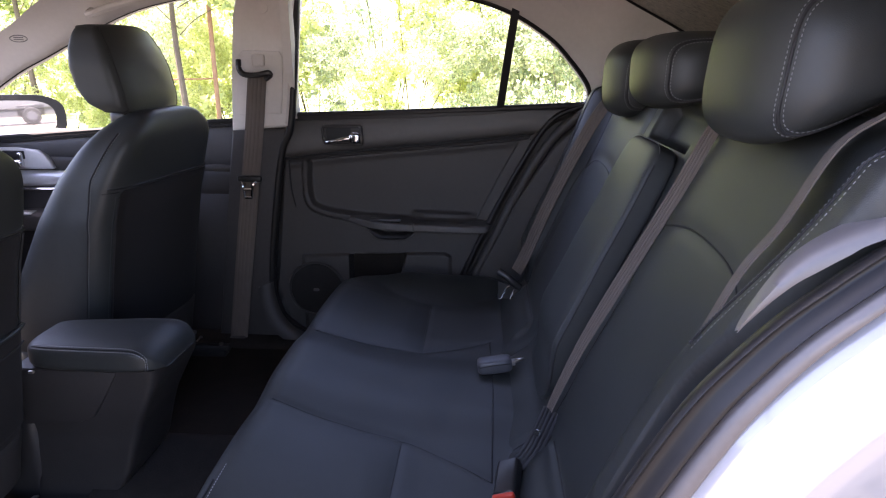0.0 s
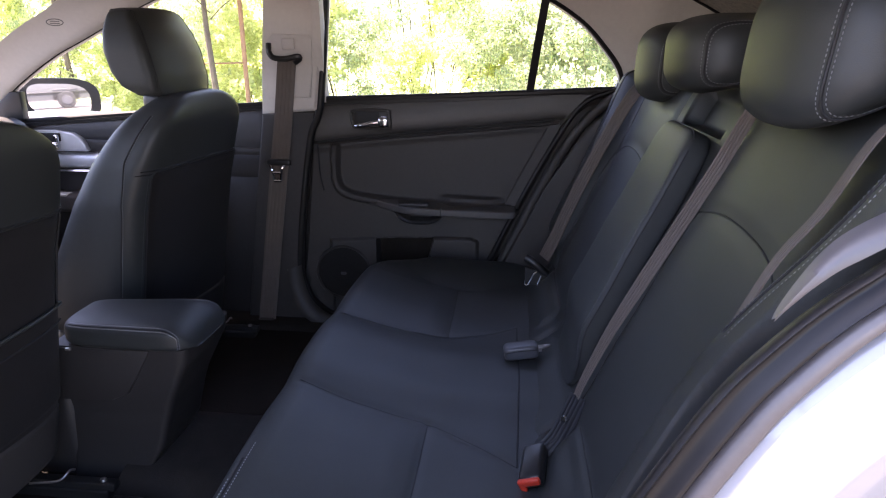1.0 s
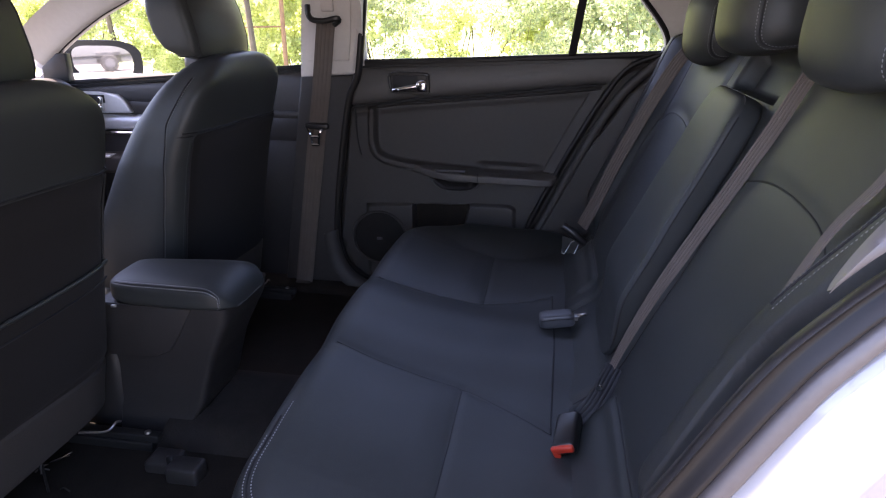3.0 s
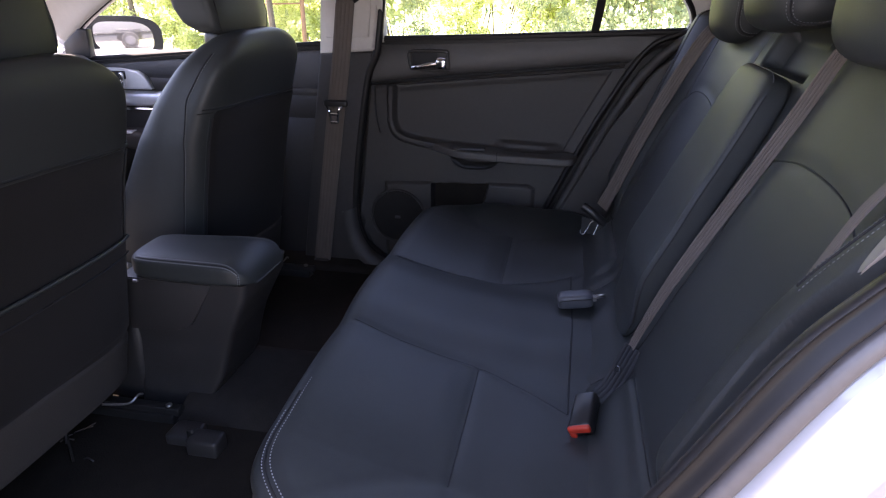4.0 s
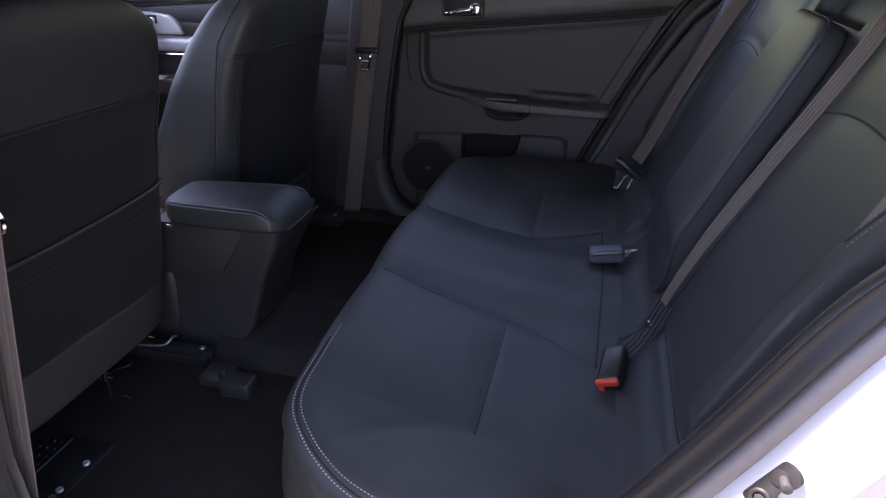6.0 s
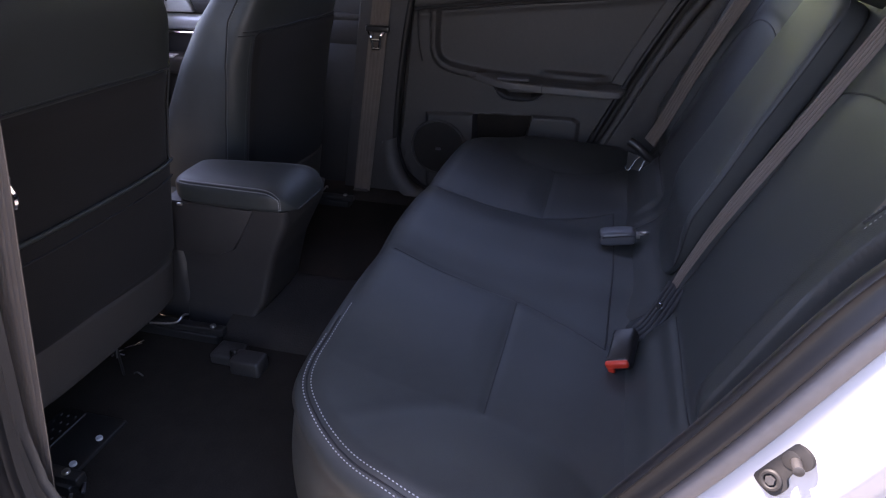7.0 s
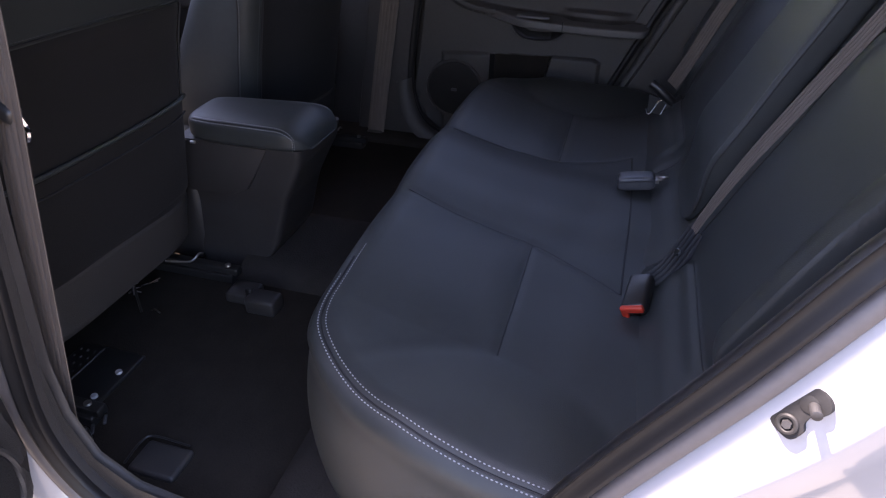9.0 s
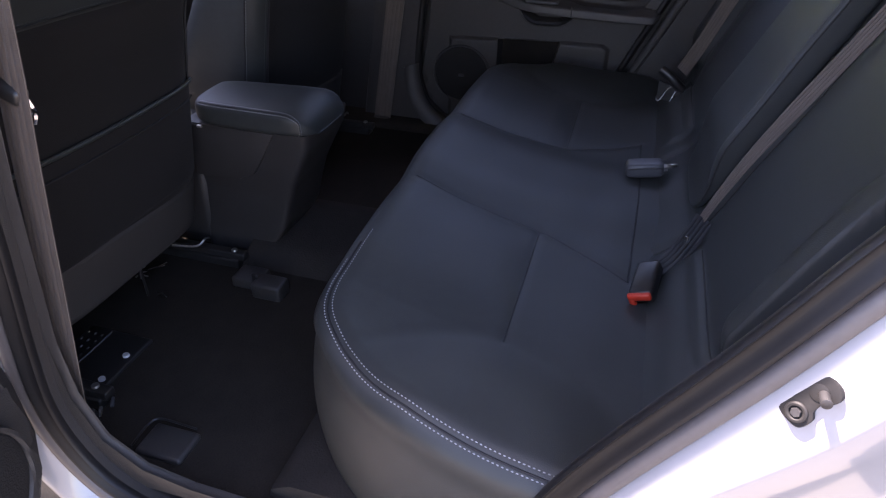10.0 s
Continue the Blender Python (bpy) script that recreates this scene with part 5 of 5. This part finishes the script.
def lid_place(q):
    top = np.maximum(q[:, 2], 0)
    y = 0.167 + 0.127 * q[:, 1]
    dome = 0.004 * (1 - q[:, 0] ** 2) * top + 0.001 * (1 - q[:, 1] ** 2) * top
    z = 0.5955 + 0.0245 * q[:, 2] + dome
    fall = np.sqrt(1 - np.clip((-q[:, 1] - 0.62) / 0.36, 0, 1) ** 2)      # the rear end rounds down
    z = 0.571 + (z - 0.571) * (0.08 + 0.92 * fall)
    z = z - 0.011 * smooth01((q[:, 0] - 0.2) / 0.8) * top
    far = 0.074 - 0.022 * smooth01((y - 0.12) / 0.16)
    return np.stack([np.where(q[:, 0] > 0, far, 0.103) * q[:, 0] * (1 - 0.03 * q[:, 1]), y, z], 1)


lid = part("armrest_lid", pad(lid_place, 36, 5.0), LEATHER, console, "padded black leather lid", sharp=70)


def lid_line(side, high):
    """A line round a side face of the lid: along its upper edge, then down at the rear corner."""
    y = np.r_[np.linspace(0.95, -0.55, 50), -0.55 - (0.23 + 0.15 * high) * np.sin(np.linspace(0, np.pi / 2, 30))[1:], np.full(8, -0.78 - 0.15 * high)]
    z = np.r_[np.full(50, high), high - 0.45 * (1 - np.cos(np.linspace(0, np.pi / 2, 30)))[1:], np.linspace(high - 0.45, -0.85, 9)[1:]]
    q = np.stack([np.full(len(y), float(side)), y, z], 1)
    q = q / ((np.abs(q) ** 5).sum(1, keepdims=True) ** 0.2)
    return even(lid_place(q * 1.004), 0.003)


for side in (-1, 1):
    part("lid_seam", tube(lid_line(side, 0.88), 0.0012, 6), SEAM, lid)
    for high in (0.77, 0.98):
        part("lid_stitch", dashes(lid_line(side, high), 0.0046, 0.0028, 0.0006), THREAD_PALE, lid, "pale grey stitching")
part("lid_catch", rbox(-0.102, -0.096, 0.264, 0.274, 0.570, 0.575, 0.0015), STEEL, console)
part("gear_surround", rbox(-0.07, 0.07, 0.42, 0.62, 0.496, 0.510, 0.01), PLASTIC_BLACK, console)

structure("bench_riser", loft([[(x, y, z) for y, z in ((-0.116, 0.296), (-0.121, 0.316), (-0.150, 0.332), (-0.50, 0.338), (-0.50, 0.296))] for x in np.linspace(-0.605, 0.60, 14)]), MAT, "dark grey carpeted riser under the rear bench", "floor")
# tunnel with its carpet, mats
structure("tunnel", loft([[(0.15 * a, y, 0.292 + 0.042 * (1 - abs(a) ** 5) * smooth01((y + 0.30) / 0.1)) for a in np.linspace(-1, 1, 25)] for y in np.linspace(-0.30, 0.20, 12)], closed=False, cap=False), MAT, "dark grey carpet over the floor tunnel", "floor")
# ---------------------------------------------------------------- belts, buckles and small fittings
def along(points, n=10):
    return even(curve(points, n), 0.012)


# front right belt on the far pillar
belt = thing("front_seat_belt", "grey-brown seat belt hanging on the pillar with a chrome tongue", "seat belt", (0.64, 0.13, 0.30), group="front seat belts")
part("webbing", ribbon(along([(0.632, 0.081, 1.062), (0.628, 0.085, 1.03), (0.632, 0.104, 0.90), (0.634, 0.124, 0.78), (0.634, 0.160, 0.55), (0.634, 0.196, 0.315)]), (0, 1, 0.12), 0.050), WEBBING, belt, "grey-brown woven webbing")
part("guide_loop", tube(curve([(0.628, 0.128, 1.098), (0.622, 0.125, 1.075), (0.620, 0.112, 1.062), (0.618, 0.080, 1.060), (0.618, 0.050, 1.066), (0.626, 0.046, 1.060), (0.630, 0.06, 1.050)], 6), 0.0075, 8), PLASTIC_BLACK, belt, "black guide loop")
tongue = part("tongue_grip", rbox(0.618, 0.632, 0.088, 0.156, 0.779, 0.797, 0.006), PLASTIC_BLACK, belt, "black tongue grip")
part("tongue", merge(tube(curve([(0.622, 0.146, 0.782), (0.618, 0.139, 0.765), (0.618, 0.135, 0.738)], 5), 0.0035, 6), tube(curve([(0.622, 0.104, 0.782), (0.618, 0.113, 0.770), (0.618, 0.117, 0.738)], 5), 0.0035, 6),
                     tube([(0.618, 0.136, 0.738), (0.618, 0.116, 0.738)], 0.0045, 6), tube([(0.618, 0.138, 0.760), (0.618, 0.114, 0.760)], 0.004, 6)), CHROME, tongue, "chrome tongue")
part("anchor", rbox(0.622, 0.65, 0.172, 0.222, 0.276, 0.322, 0.008), PLASTIC, belt)

# front left belt on the near pillar
belt = thing("front_seat_belt", "grey-brown seat belt hanging inside the near pillar", "seat belt", (-0.60, 0.14, 0.34), group="front seat belts")
part("webbing", ribbon(along([(-0.594, 0.033, 1.12), (-0.598, 0.074, 0.87), (-0.600, 0.098, 0.745), (-0.602, 0.144, 0.505), (-0.600, 0.176, 0.36)]), (0.25, 1, 0.15), 0.049), WEBBING, belt, "grey-brown woven webbing")
part("tongue_grip", moved(rbox(-0.009, 0.009, -0.030, 0.030, -0.009, 0.009, 0.006), pose(-0.597, 0.098, 0.838, 25, 0, 0)), PLASTIC_BLACK, belt)
part("tongue", moved(merge(tube(curve([(-0.592, 0.092, 0.815), (-0.590, 0.078, 0.800), (-0.590, 0.071, 0.786)], 5), 0.003, 6), tube(curve([(-0.592, 0.066, 0.812), (-0.590, 0.064, 0.798), (-0.590, 0.069, 0.786)], 5), 0.003, 6)), pose(0, 0.008, 0.012)), CHROME, belt, "chrome tongue")
part("anchor", rbox(-0.615, -0.588, 0.15, 0.20, 0.318, 0.365, 0.006), PLASTIC_BLACK, belt)

# rear belts, hanging down the backrest
REAR_BELT = "rear seat belts"
belt = thing("rear_seat_belt", "grey-brown seat belt down the far backrest with chrome tongue", "seat belt", (0.47, -0.57, 0.54), group=REAR_BELT)
part("webbing", ribbon((-0.004, -0.003, 0) + along([(0.520, -0.835, 1.035), (0.500, -0.785, 0.992), (0.500, -0.732, 0.896), (0.500, -0.669, 0.760), (0.500, -0.623, 0.643), (0.500, -0.596, 0.582)]), (0.75, 0.62, 0.15), 0.037), WEBBING, belt, "grey-brown woven webbing")
grip = part("tongue_grip", tube(curve([(0.476, -0.553, 0.588), (0.470, -0.572, 0.578), (0.468, -0.590, 0.563), (0.472, -0.606, 0.549)], 6), 0.0105, 10), PLASTIC_BLACK, belt, "black tongue grip")
part("tongue_plate", loft([[(0.468 + dx, y, z) for y, z in ((-0.552, 0.566), (-0.580, 0.556), (-0.606, 0.548), (-0.612, 0.528), (-0.585, 0.520), (-0.554, 0.522))] for dx in (-0.002, 0.002)]), PLASTIC_BLACK, grip)
part("tongue_edge", tube(curve([(0.464, -0.582, 0.555), (0.464, -0.573, 0.548), (0.463, -0.566, 0.533), (0.463, -0.560, 0.521), (0.464, -0.553, 0.522), (0.464, -0.551, 0.531)], 6), 0.0022, 8), CHROME, grip, "bright chrome edge")
part("tongue_edge", tube([(0.464, -0.592, 0.546), (0.463, -0.584, 0.521)], 0.0022, 8), CHROME, grip, "bright chrome edge")
part("tongue_edge", tube([(0.465, -0.608, 0.547), (0.464, -0.612, 0.530)], 0.0018, 8), CHROME, grip, "bright chrome edge")

belt = thing("rear_seat_belt", "grey-brown centre seat belt beside the folded armrest", "seat belt", (-0.21, -0.61, 0.55), group=REAR_BELT)
_line = along([(-0.192, -0.842, 1.048), (-0.190, -0.814, 1.010), (-0.190, -0.784, 0.945), (-0.190, -0.743, 0.862), (-0.190, -0.699, 0.775), (-0.190, -0.658, 0.690), (-0.190, -0.626, 0.610), (-0.191, -0.611, 0.562)])
part("webbing", ribbon(_line, (0.62, 0.75, 0.25), np.interp(np.linspace(0, 1, len(_line)), (0, 0.2, 0.6, 1), (0.018, 0.020, 0.019, 0.010))), WEBBING, belt, "grey-brown woven webbing")
part("webbing_end", ribbon(along([(-0.191, -0.622, 0.585), (-0.212, -0.606, 0.560), (-0.232, -0.588, 0.535), (-0.240, -0.572, 0.519)]), (0.5, 0.3, 0.8), 0.030), SEAM, belt, "dark twisted end of the webbing")
part("anchor_bolt", disc((-0.238, -0.598, 0.575), (-0.6, 0.7, 0.3), 0.005, 0.004, 12), CHROME, belt)

belt = thing("rear_seat_belt", "grey-brown seat belt along the near side bolster", "seat belt", (-0.48, -0.62, 0.60), group=REAR_BELT)
part("webbing", ribbon(along([(-0.545, -0.872, 1.085), (-0.520, -0.840, 1.055), (-0.500, -0.811, 1.023), (-0.500, -0.776, 0.956), (-0.500, -0.746, 0.911), (-0.500, -0.717, 0.846), (-0.500, -0.688, 0.783), (-0.502, -0.660, 0.725)]), (1, -0.30, -0.15), 0.040), WEBBING, belt, "grey-brown woven webbing")

buckle = thing("belt_buckle", "black belt buckle with a red release button on the cushion", "belt buckle", (-0.262, -0.56, 0.49), group="belt buckles")
BM = pose(-0.268, -0.555, 0.516, -24, -14, -8)
part("case", moved(rbox(-0.034, 0.032, -0.017, 0.017, -0.011, 0.011, 0.006), BM), PLASTIC_BLACK, buckle)
part("release_button", moved(merge(rbox(-0.0400, -0.032, -0.0165, 0.0165, 0.000, 0.0115, 0.003), rbox(-0.0400, -0.032, 0.007, 0.0165, -0.010, 0.004, 0.003)), BM), RED, buckle, "bright red release button")
part("stalk", ribbon(along([(-0.235, -0.566, 0.516), (-0.215, -0.578, 0.512), (-0.200, -0.600, 0.50)]), (0.4, 1, 0), 0.03, 0.003), WEBBING, buckle)
part("stalk_sleeve", tube(curve([(-0.244, -0.556, 0.522), (-0.222, -0.592, 0.524), (-0.236, -0.61, 0.53), (-0.30, -0.618, 0.536), (-0.36, -0.62, 0.538)], 6), 0.004, 6), SEAM, buckle)

buckle = thing("belt_buckle", "grey belt buckle lying on the middle of the bench", "belt buckle", (0.085, -0.535, 0.50), group="belt buckles")
GM = pose(0.084, -0.540, 0.524, -8, 0, 4)
part("case", moved(pad(lambda q: q * (0.018, 0.034, 0.0140), 10, 5), GM), BUCKLE, buckle, "smooth grey buckle case")
part("parting_line", moved(tube([(-0.0183, -0.030, 0.006), (-0.0186, 0.0, 0.007), (-0.0183, 0.030, 0.005)], 0.0009, 6), GM), SEAM, buckle)
part("tongue", moved(merge(tube(curve([(-0.008, -0.030, 0.002), (-0.010, -0.045, 0.006), (0.0, -0.056, 0.004), (0.010, -0.045, 0.0), (0.008, -0.030, 0.0)], 5), 0.0024, 6), rbox(-0.010, 0.010, -0.040, -0.030, -0.003, 0.003, 0.001)), GM), STEEL, buckle, "dull steel tongue")

# covers and brackets on the floor
cover = thing("rail_cover", "black plastic seat rail end cover on the carpet", "rail cover", (-0.2, 0.11, 0.30))
part("cover", merge(rbox(-0.232, -0.190, 0.068, 0.128, 0.298, 0.332, 0.006), rbox(-0.212, -0.162, 0.124, 0.182, 0.298, 0.322, 0.006)), CONSOLE, cover)
part("clip", rbox(-0.213, -0.205, 0.122, 0.135, 0.30, 0.340, 0.003), PLASTIC_BLACK, cover)
cover = thing("sill_cover", "dark plastic cover at the foot of the pillar", "trim cover", (-0.57, 0.09, 0.30))
part("cover", merge(rbox(-0.600, -0.545, 0.025, 0.100, 0.296, 0.309, 0.006, 4)), CONSOLE, cover)
part("lip", tube(curve([(-0.596, 0.104, 0.312), (-0.556, 0.106, 0.312), (-0.542, 0.092, 0.312), (-0.543, 0.034, 0.311)], 5), 0.0018, 6), PLASTIC_BLACK, cover)
cover = thing("rail_cover", "black plastic rail end with two zinc bolts", "rail cover", (-0.47, 0.24, 0.30))
part("plate", rbox(-0.54, -0.39, 0.225, 0.35, 0.296, 0.306, 0.004), PLASTIC_BLACK, cover)
part("plate_edge", tube([(-0.535, 0.300, 0.309), (-0.40, 0.300, 0.309)], 0.0015, 6), PLASTIC_GREY, cover)
# raised grey flecks in place of the tiny glints on the slotted plate
for row in range(3):
    for i in range(8):
        part("slot_glint", rbox(-0.53 + 0.017 * i, -0.525 + 0.017 * i, 0.312 + 0.014 * row, 0.3145 + 0.014 * row, 0.302, 0.3075, 0.001), PLASTIC_GREY, cover)
for bx in (-0.497, -0.440):
    part("bolt", disc((bx, 0.239, 0.305), (0, 0, 1), 0.0055, 0.005, 12), ZINC, cover, "bright zinc bolt")
for cx, cy in ((-0.553, 0.195), (-0.531, 0.191)):
    part("spring_clip", moved(rbox(-0.010, 0.010, -0.0025, 0.0025, 0.0, 0.004, 0.001), pose(cx, cy, 0.304, 0, 0, 35)), PLASTIC_GREY, cover, "small grey spring clip")
clip = thing("cable_clip", "bright metal cable hook beneath the driver seat", "clip", (-0.27, 0.33, 0.30))
# wire hook, with short steel bits added as the glints around it
part("hook", tube(curve([(-0.30, 0.305, 0.352), (-0.285, 0.315, 0.360), (-0.262, 0.325, 0.352), (-0.24, 0.336, 0.358)], 5), 0.0012, 6), STEEL, clip)
part("hook", tube(curve([(-0.279, 0.297, 0.304), (-0.281, 0.287, 0.309), (-0.283, 0.275, 0.305)], 5), 0.0014, 6), STEEL, clip)
part("hook", tube(curve([(-0.247, 0.372, 0.304), (-0.240, 0.362, 0.312), (-0.218, 0.354, 0.309), (-0.196, 0.343, 0.306)], 5), 0.0016, 6), STEEL, clip)
part("hook", tube(curve([(-0.278, 0.323, 0.325), (-0.262, 0.347, 0.327), (-0.250, 0.346, 0.328), (-0.240, 0.334, 0.326), (-0.210, 0.323, 0.325)], 5), 0.0017, 6), CHROME, clip, "bright wire hook")
part("hook", tube(curve([(-0.236, 0.352, 0.303), (-0.244, 0.366, 0.311)], 4), 0.0014, 6), STEEL, clip)
part("stem", tube([(-0.285, 0.315, 0.30), (-0.285, 0.315, 0.358)], 0.0025, 6), PLASTIC_BLACK, clip)

# ---------------------------------------------------------------- greenery and street beyond the far windows
def leaf_cloud(rng, count, blobs, size, droop=0.0):
    """Small bent leaves scattered over uneven clumps."""
    c = np.array([b[:3] for b in blobs])
    r = np.array([b[3] for b in blobs])
    pick = rng.choice(len(blobs), count, p=r**2 / (r**2).sum())
    d = rng.normal(size=(count, 3))
    d /= np.linalg.norm(d, axis=1, keepdims=True)
    far = r[pick] * (0.45 + 0.6 * rng.random(count) ** 0.6)
    p = c[pick] + d * far[:, None] * (1, 1, 0.85)
    p[:, 2] = np.maximum(p[:, 2], 0.05)
    a = rng.normal(size=(count, 3)) + d * 0.4 + (0, 0, -droop)
    a /= np.linalg.norm(a, axis=1, keepdims=True)
    b = np.cross(a, rng.normal(size=(count, 3)))
    b /= np.linalg.norm(b, axis=1, keepdims=True)
    s = size * (0.6 + 0.8 * rng.random(count))[:, None]
    v = np.stack([p - a * s, p + b * s * 0.42, p + a * s, p - b * s * 0.42], 1).reshape(-1, 3)
    return v, [(4 * i, 4 * i + 1, 4 * i + 2, 4 * i + 3) for i in range(count)]


def limb(p, q, r0, r1, bend, rng):
    p, q = np.array(p, float), np.array(q, float)
    m = (p + q) / 2 + rng.normal(size=3) * bend
    line = curve([p, m, q], 5)
    return tube(line, np.linspace(r0, r1, len(line)), 7)


def shrub(name, label, seed, height, spread, mat_, count, size, droop=0.0, group="roadside shrubs"):
    rng = np.random.default_rng(seed)
    bush = thing(name, label, "shrub", (0, 0, 0), group=group)
    stems, blobs = [], []
    for _ in range(6):
        a, h = rng.random() * 2 * np.pi, height * (0.35 + 0.6 * rng.random())
        tip = (spread * 0.7 * math.cos(a) * rng.random() ** 0.5, spread * 0.7 * math.sin(a) * rng.random() ** 0.5, h)
        stems.append(limb((0.1 * math.cos(a), 0.1 * math.sin(a), 0.0), tip, 0.011, 0.004, 0.08, rng))
        for _ in range(10):
            o = rng.normal(size=3) * (0.34 * spread, 0.34 * spread, 0.18 * height)
            blobs.append((tip[0] + o[0], tip[1] + o[1], max(0.15, tip[2] + o[2]), height * (0.035 + 0.075 * rng.random())))
        blobs.append((tip[0] * 1.2, tip[1] * 1.2, h * 0.35, height * 0.09))
    part("stem", merge(*stems), BARK, bush)
    part("foliage", leaf_cloud(rng, count, blobs, size, droop), mat_, bush, "loose small leaves", smooth=False)
    return bush


def tree(label, seed, height, trunk_r, crown_from, mat_, count, size):
    rng = np.random.default_rng(seed)
    t = thing("street_tree", label, "tree", (0, 0, 0), group="young street trees")
    top = (0.15, 0.1, height)
    stem = [limb((0, 0, 0), top, trunk_r, trunk_r * 0.35, 0.05, rng)]
    blobs = []
    for _ in range(12):
        a, h = rng.random() * 2 * np.pi, crown_from + (height - crown_from) * rng.random()
        k = (h - crown_from * 0.75) / height
        tip = (math.cos(a) * 0.8 * (1.1 - k), math.sin(a) * 0.8 * (1.1 - k), h + 0.25)
        stem.append(limb((0.15 * h / height, 0.1 * h / height, h * 0.85), tip, trunk_r * 0.16, 0.004, 0.10, rng))
        for _ in range(3):
            o = rng.normal(size=3) * 0.22
            blobs.append((tip[0] + o[0], tip[1] + o[1], tip[2] + o[2], 0.16 + 0.2 * rng.random()))
    part("trunk", merge(*stem), BARK, t, "thin brown trunk")
    part("crown", leaf_cloud(rng, count, blobs, size), mat_, t, "open leafy crown", smooth=False)
    return t


KINDS = [shrub("shrub", "loose yellow-green roadside shrub", 11, 3.2, 1.3, LEAF_A, 9500, 0.055),
         shrub("shrub", "feathery blue-green roadside conifer shrub", 12, 4.0, 1.2, LEAF_B, 10500, 0.050, 0.8),
         shrub("shrub", "dense dark green roadside shrub", 13, 3.0, 1.4, LEAF_C, 8000, 0.055)]
rng = np.random.default_rng(5)
PLAN = [(8.2, 6.6, 0, .8), (8.8, 5.0, 0, .95), (9.4, 3.6, 0, .8), (8.6, 2.0, 0, 1.0), (8.9, 0.6, 0, 1.05), (8.4, -0.9, 1, 1.0), (8.2, -2.3, 1, 1.05), (8.5, -3.7, 1, 1.0), (8.8, -5.2, 2, 1.0),
        (11.0, 8.5, 2, 1.2), (11.8, 1.3, 1, 1.3), (11.6, -4.4, 2, 1.5), (12.0, -7.0, 1, 1.4), (10.5, 10.8, 0, 1.2),
        (9.5, 13.5, 0, 1.2), (9.0, -9.5, 0, 1.2), (10.0, -13.0, 1, 1.3), (9.0, -17.0, 2, 1.2)]
PLAN += [(7.4 + 0.5 * rng.random(), y, 1 if y < 0.5 or i % 3 == 1 else 0, 0.36 + 0.12 * rng.random()) for i, y in enumerate(np.arange(-6.0, 8.5, 0.75))]
for i, (x, y, k, size) in enumerate(PLAN):
    m = pose(x, y, 0.08, 0, 0, 360 * rng.random()) @ Matrix.Scale(1, 4)
    if i in (0, 5, 8):
        KINDS[k].matrix_basis = m
        KINDS[k].scale = (size, size, size)
    else:
        ob = copy_thing(KINDS[k], m)
        ob.scale = (size, size, size)
# sunlit woodland far behind the shrubs
far = np.random.default_rng(31)
clumps = [(20 + 9 * far.random(), y + far.normal() * 1.5, 6.5 * far.random() ** 0.9, 0.9 + 1.1 * far.random()) for y in np.linspace(-40, 70, 330)]
woods = thing("woodland", "sunlit pale green woodland far behind the road", "woods", (0, 0, 0), kind="stuff")
part("foliage", leaf_cloud(far, 34000, clumps, 0.17), LEAF_D, woods, smooth=False)
young = tree("young street tree with a thin trunk and open crown", 21, 3.2, 0.045, 1.50, LEAF_C, 9000, 0.05)
young.matrix_basis = pose(6.6, 3.02, 0.08)
copy_thing(young, pose(7.4, 5.4, 0.08, 0, 0, 120))
post = thing("guard_post", "rusty brown marker post by the verge", "post", (6.9, 2.78, 0.08))
part("post", tube([(6.9, 2.78, 0.05), (6.92, 2.80, 1.75)], 0.028, 10), POST, post)
part("wire", tube([(6.9, 2.78, 0.90), (6.6, 3.30, 0.89), (6.6, 3.9, 0.90)], 0.010, 6), POST, post)

# parked van far behind, seen only in the door mirror
VAN_X, VAN_Y = 2.7, -27.0
van = thing("parked_van", "pale grey van parked side-on far behind the car", "van", (VAN_X, VAN_Y, 0))


def van_box(x0, x1, y0, y1, z0, z1, r):
    return rbox(VAN_X + x0, VAN_X + x1, VAN_Y + y0, VAN_Y + y1, z0, z1, r)


part("body", loft([[(VAN_X + x, VAN_Y + w * y, z) for x, y in ((x0, -1), (x1, -1), (x1, 1), (x0, 1))] for z, w, x0, x1 in ((0.32, 0.84, -2.2, 2.1), (0.60, 0.90, -2.25, 2.2), (1.0, 0.90, -2.25, 2.1), (1.15, 0.88, -2.2, 1.7), (1.85, 0.76, -2.1, 0.9))]), TRUCK, van)
for x0, x1 in ((-2.0, -1.0), (-0.9, 0.1), (0.2, 1.1)):
    part("side_window", van_box(x0, x1, 0.80, 0.86, 1.20, 1.65, 0.02), PLASTIC_BLACK, van)
part("side_moulding", van_box(-2.15, 2.1, 0.88, 0.915, 0.58, 0.66, 0.01), PLASTIC_BLACK, van)
part("wheel_arch", van_box(0.75, 1.65, 0.86, 0.905, 0.32, 0.76, 0.04), PLASTIC_BLACK, van)
for dx in (-1.4, 1.2):
    wheel = part("wheel", disc((VAN_X + dx, VAN_Y + 0.78, 0.33), (0, 1, 0), 0.33, 0.16, 28, 0.2), TYRE, van)
    part("rim", disc((VAN_X + dx, VAN_Y + 0.80, 0.33), (0, 1, 0), 0.18, 0.16, 20, 0.1), BUCKLE, wheel)
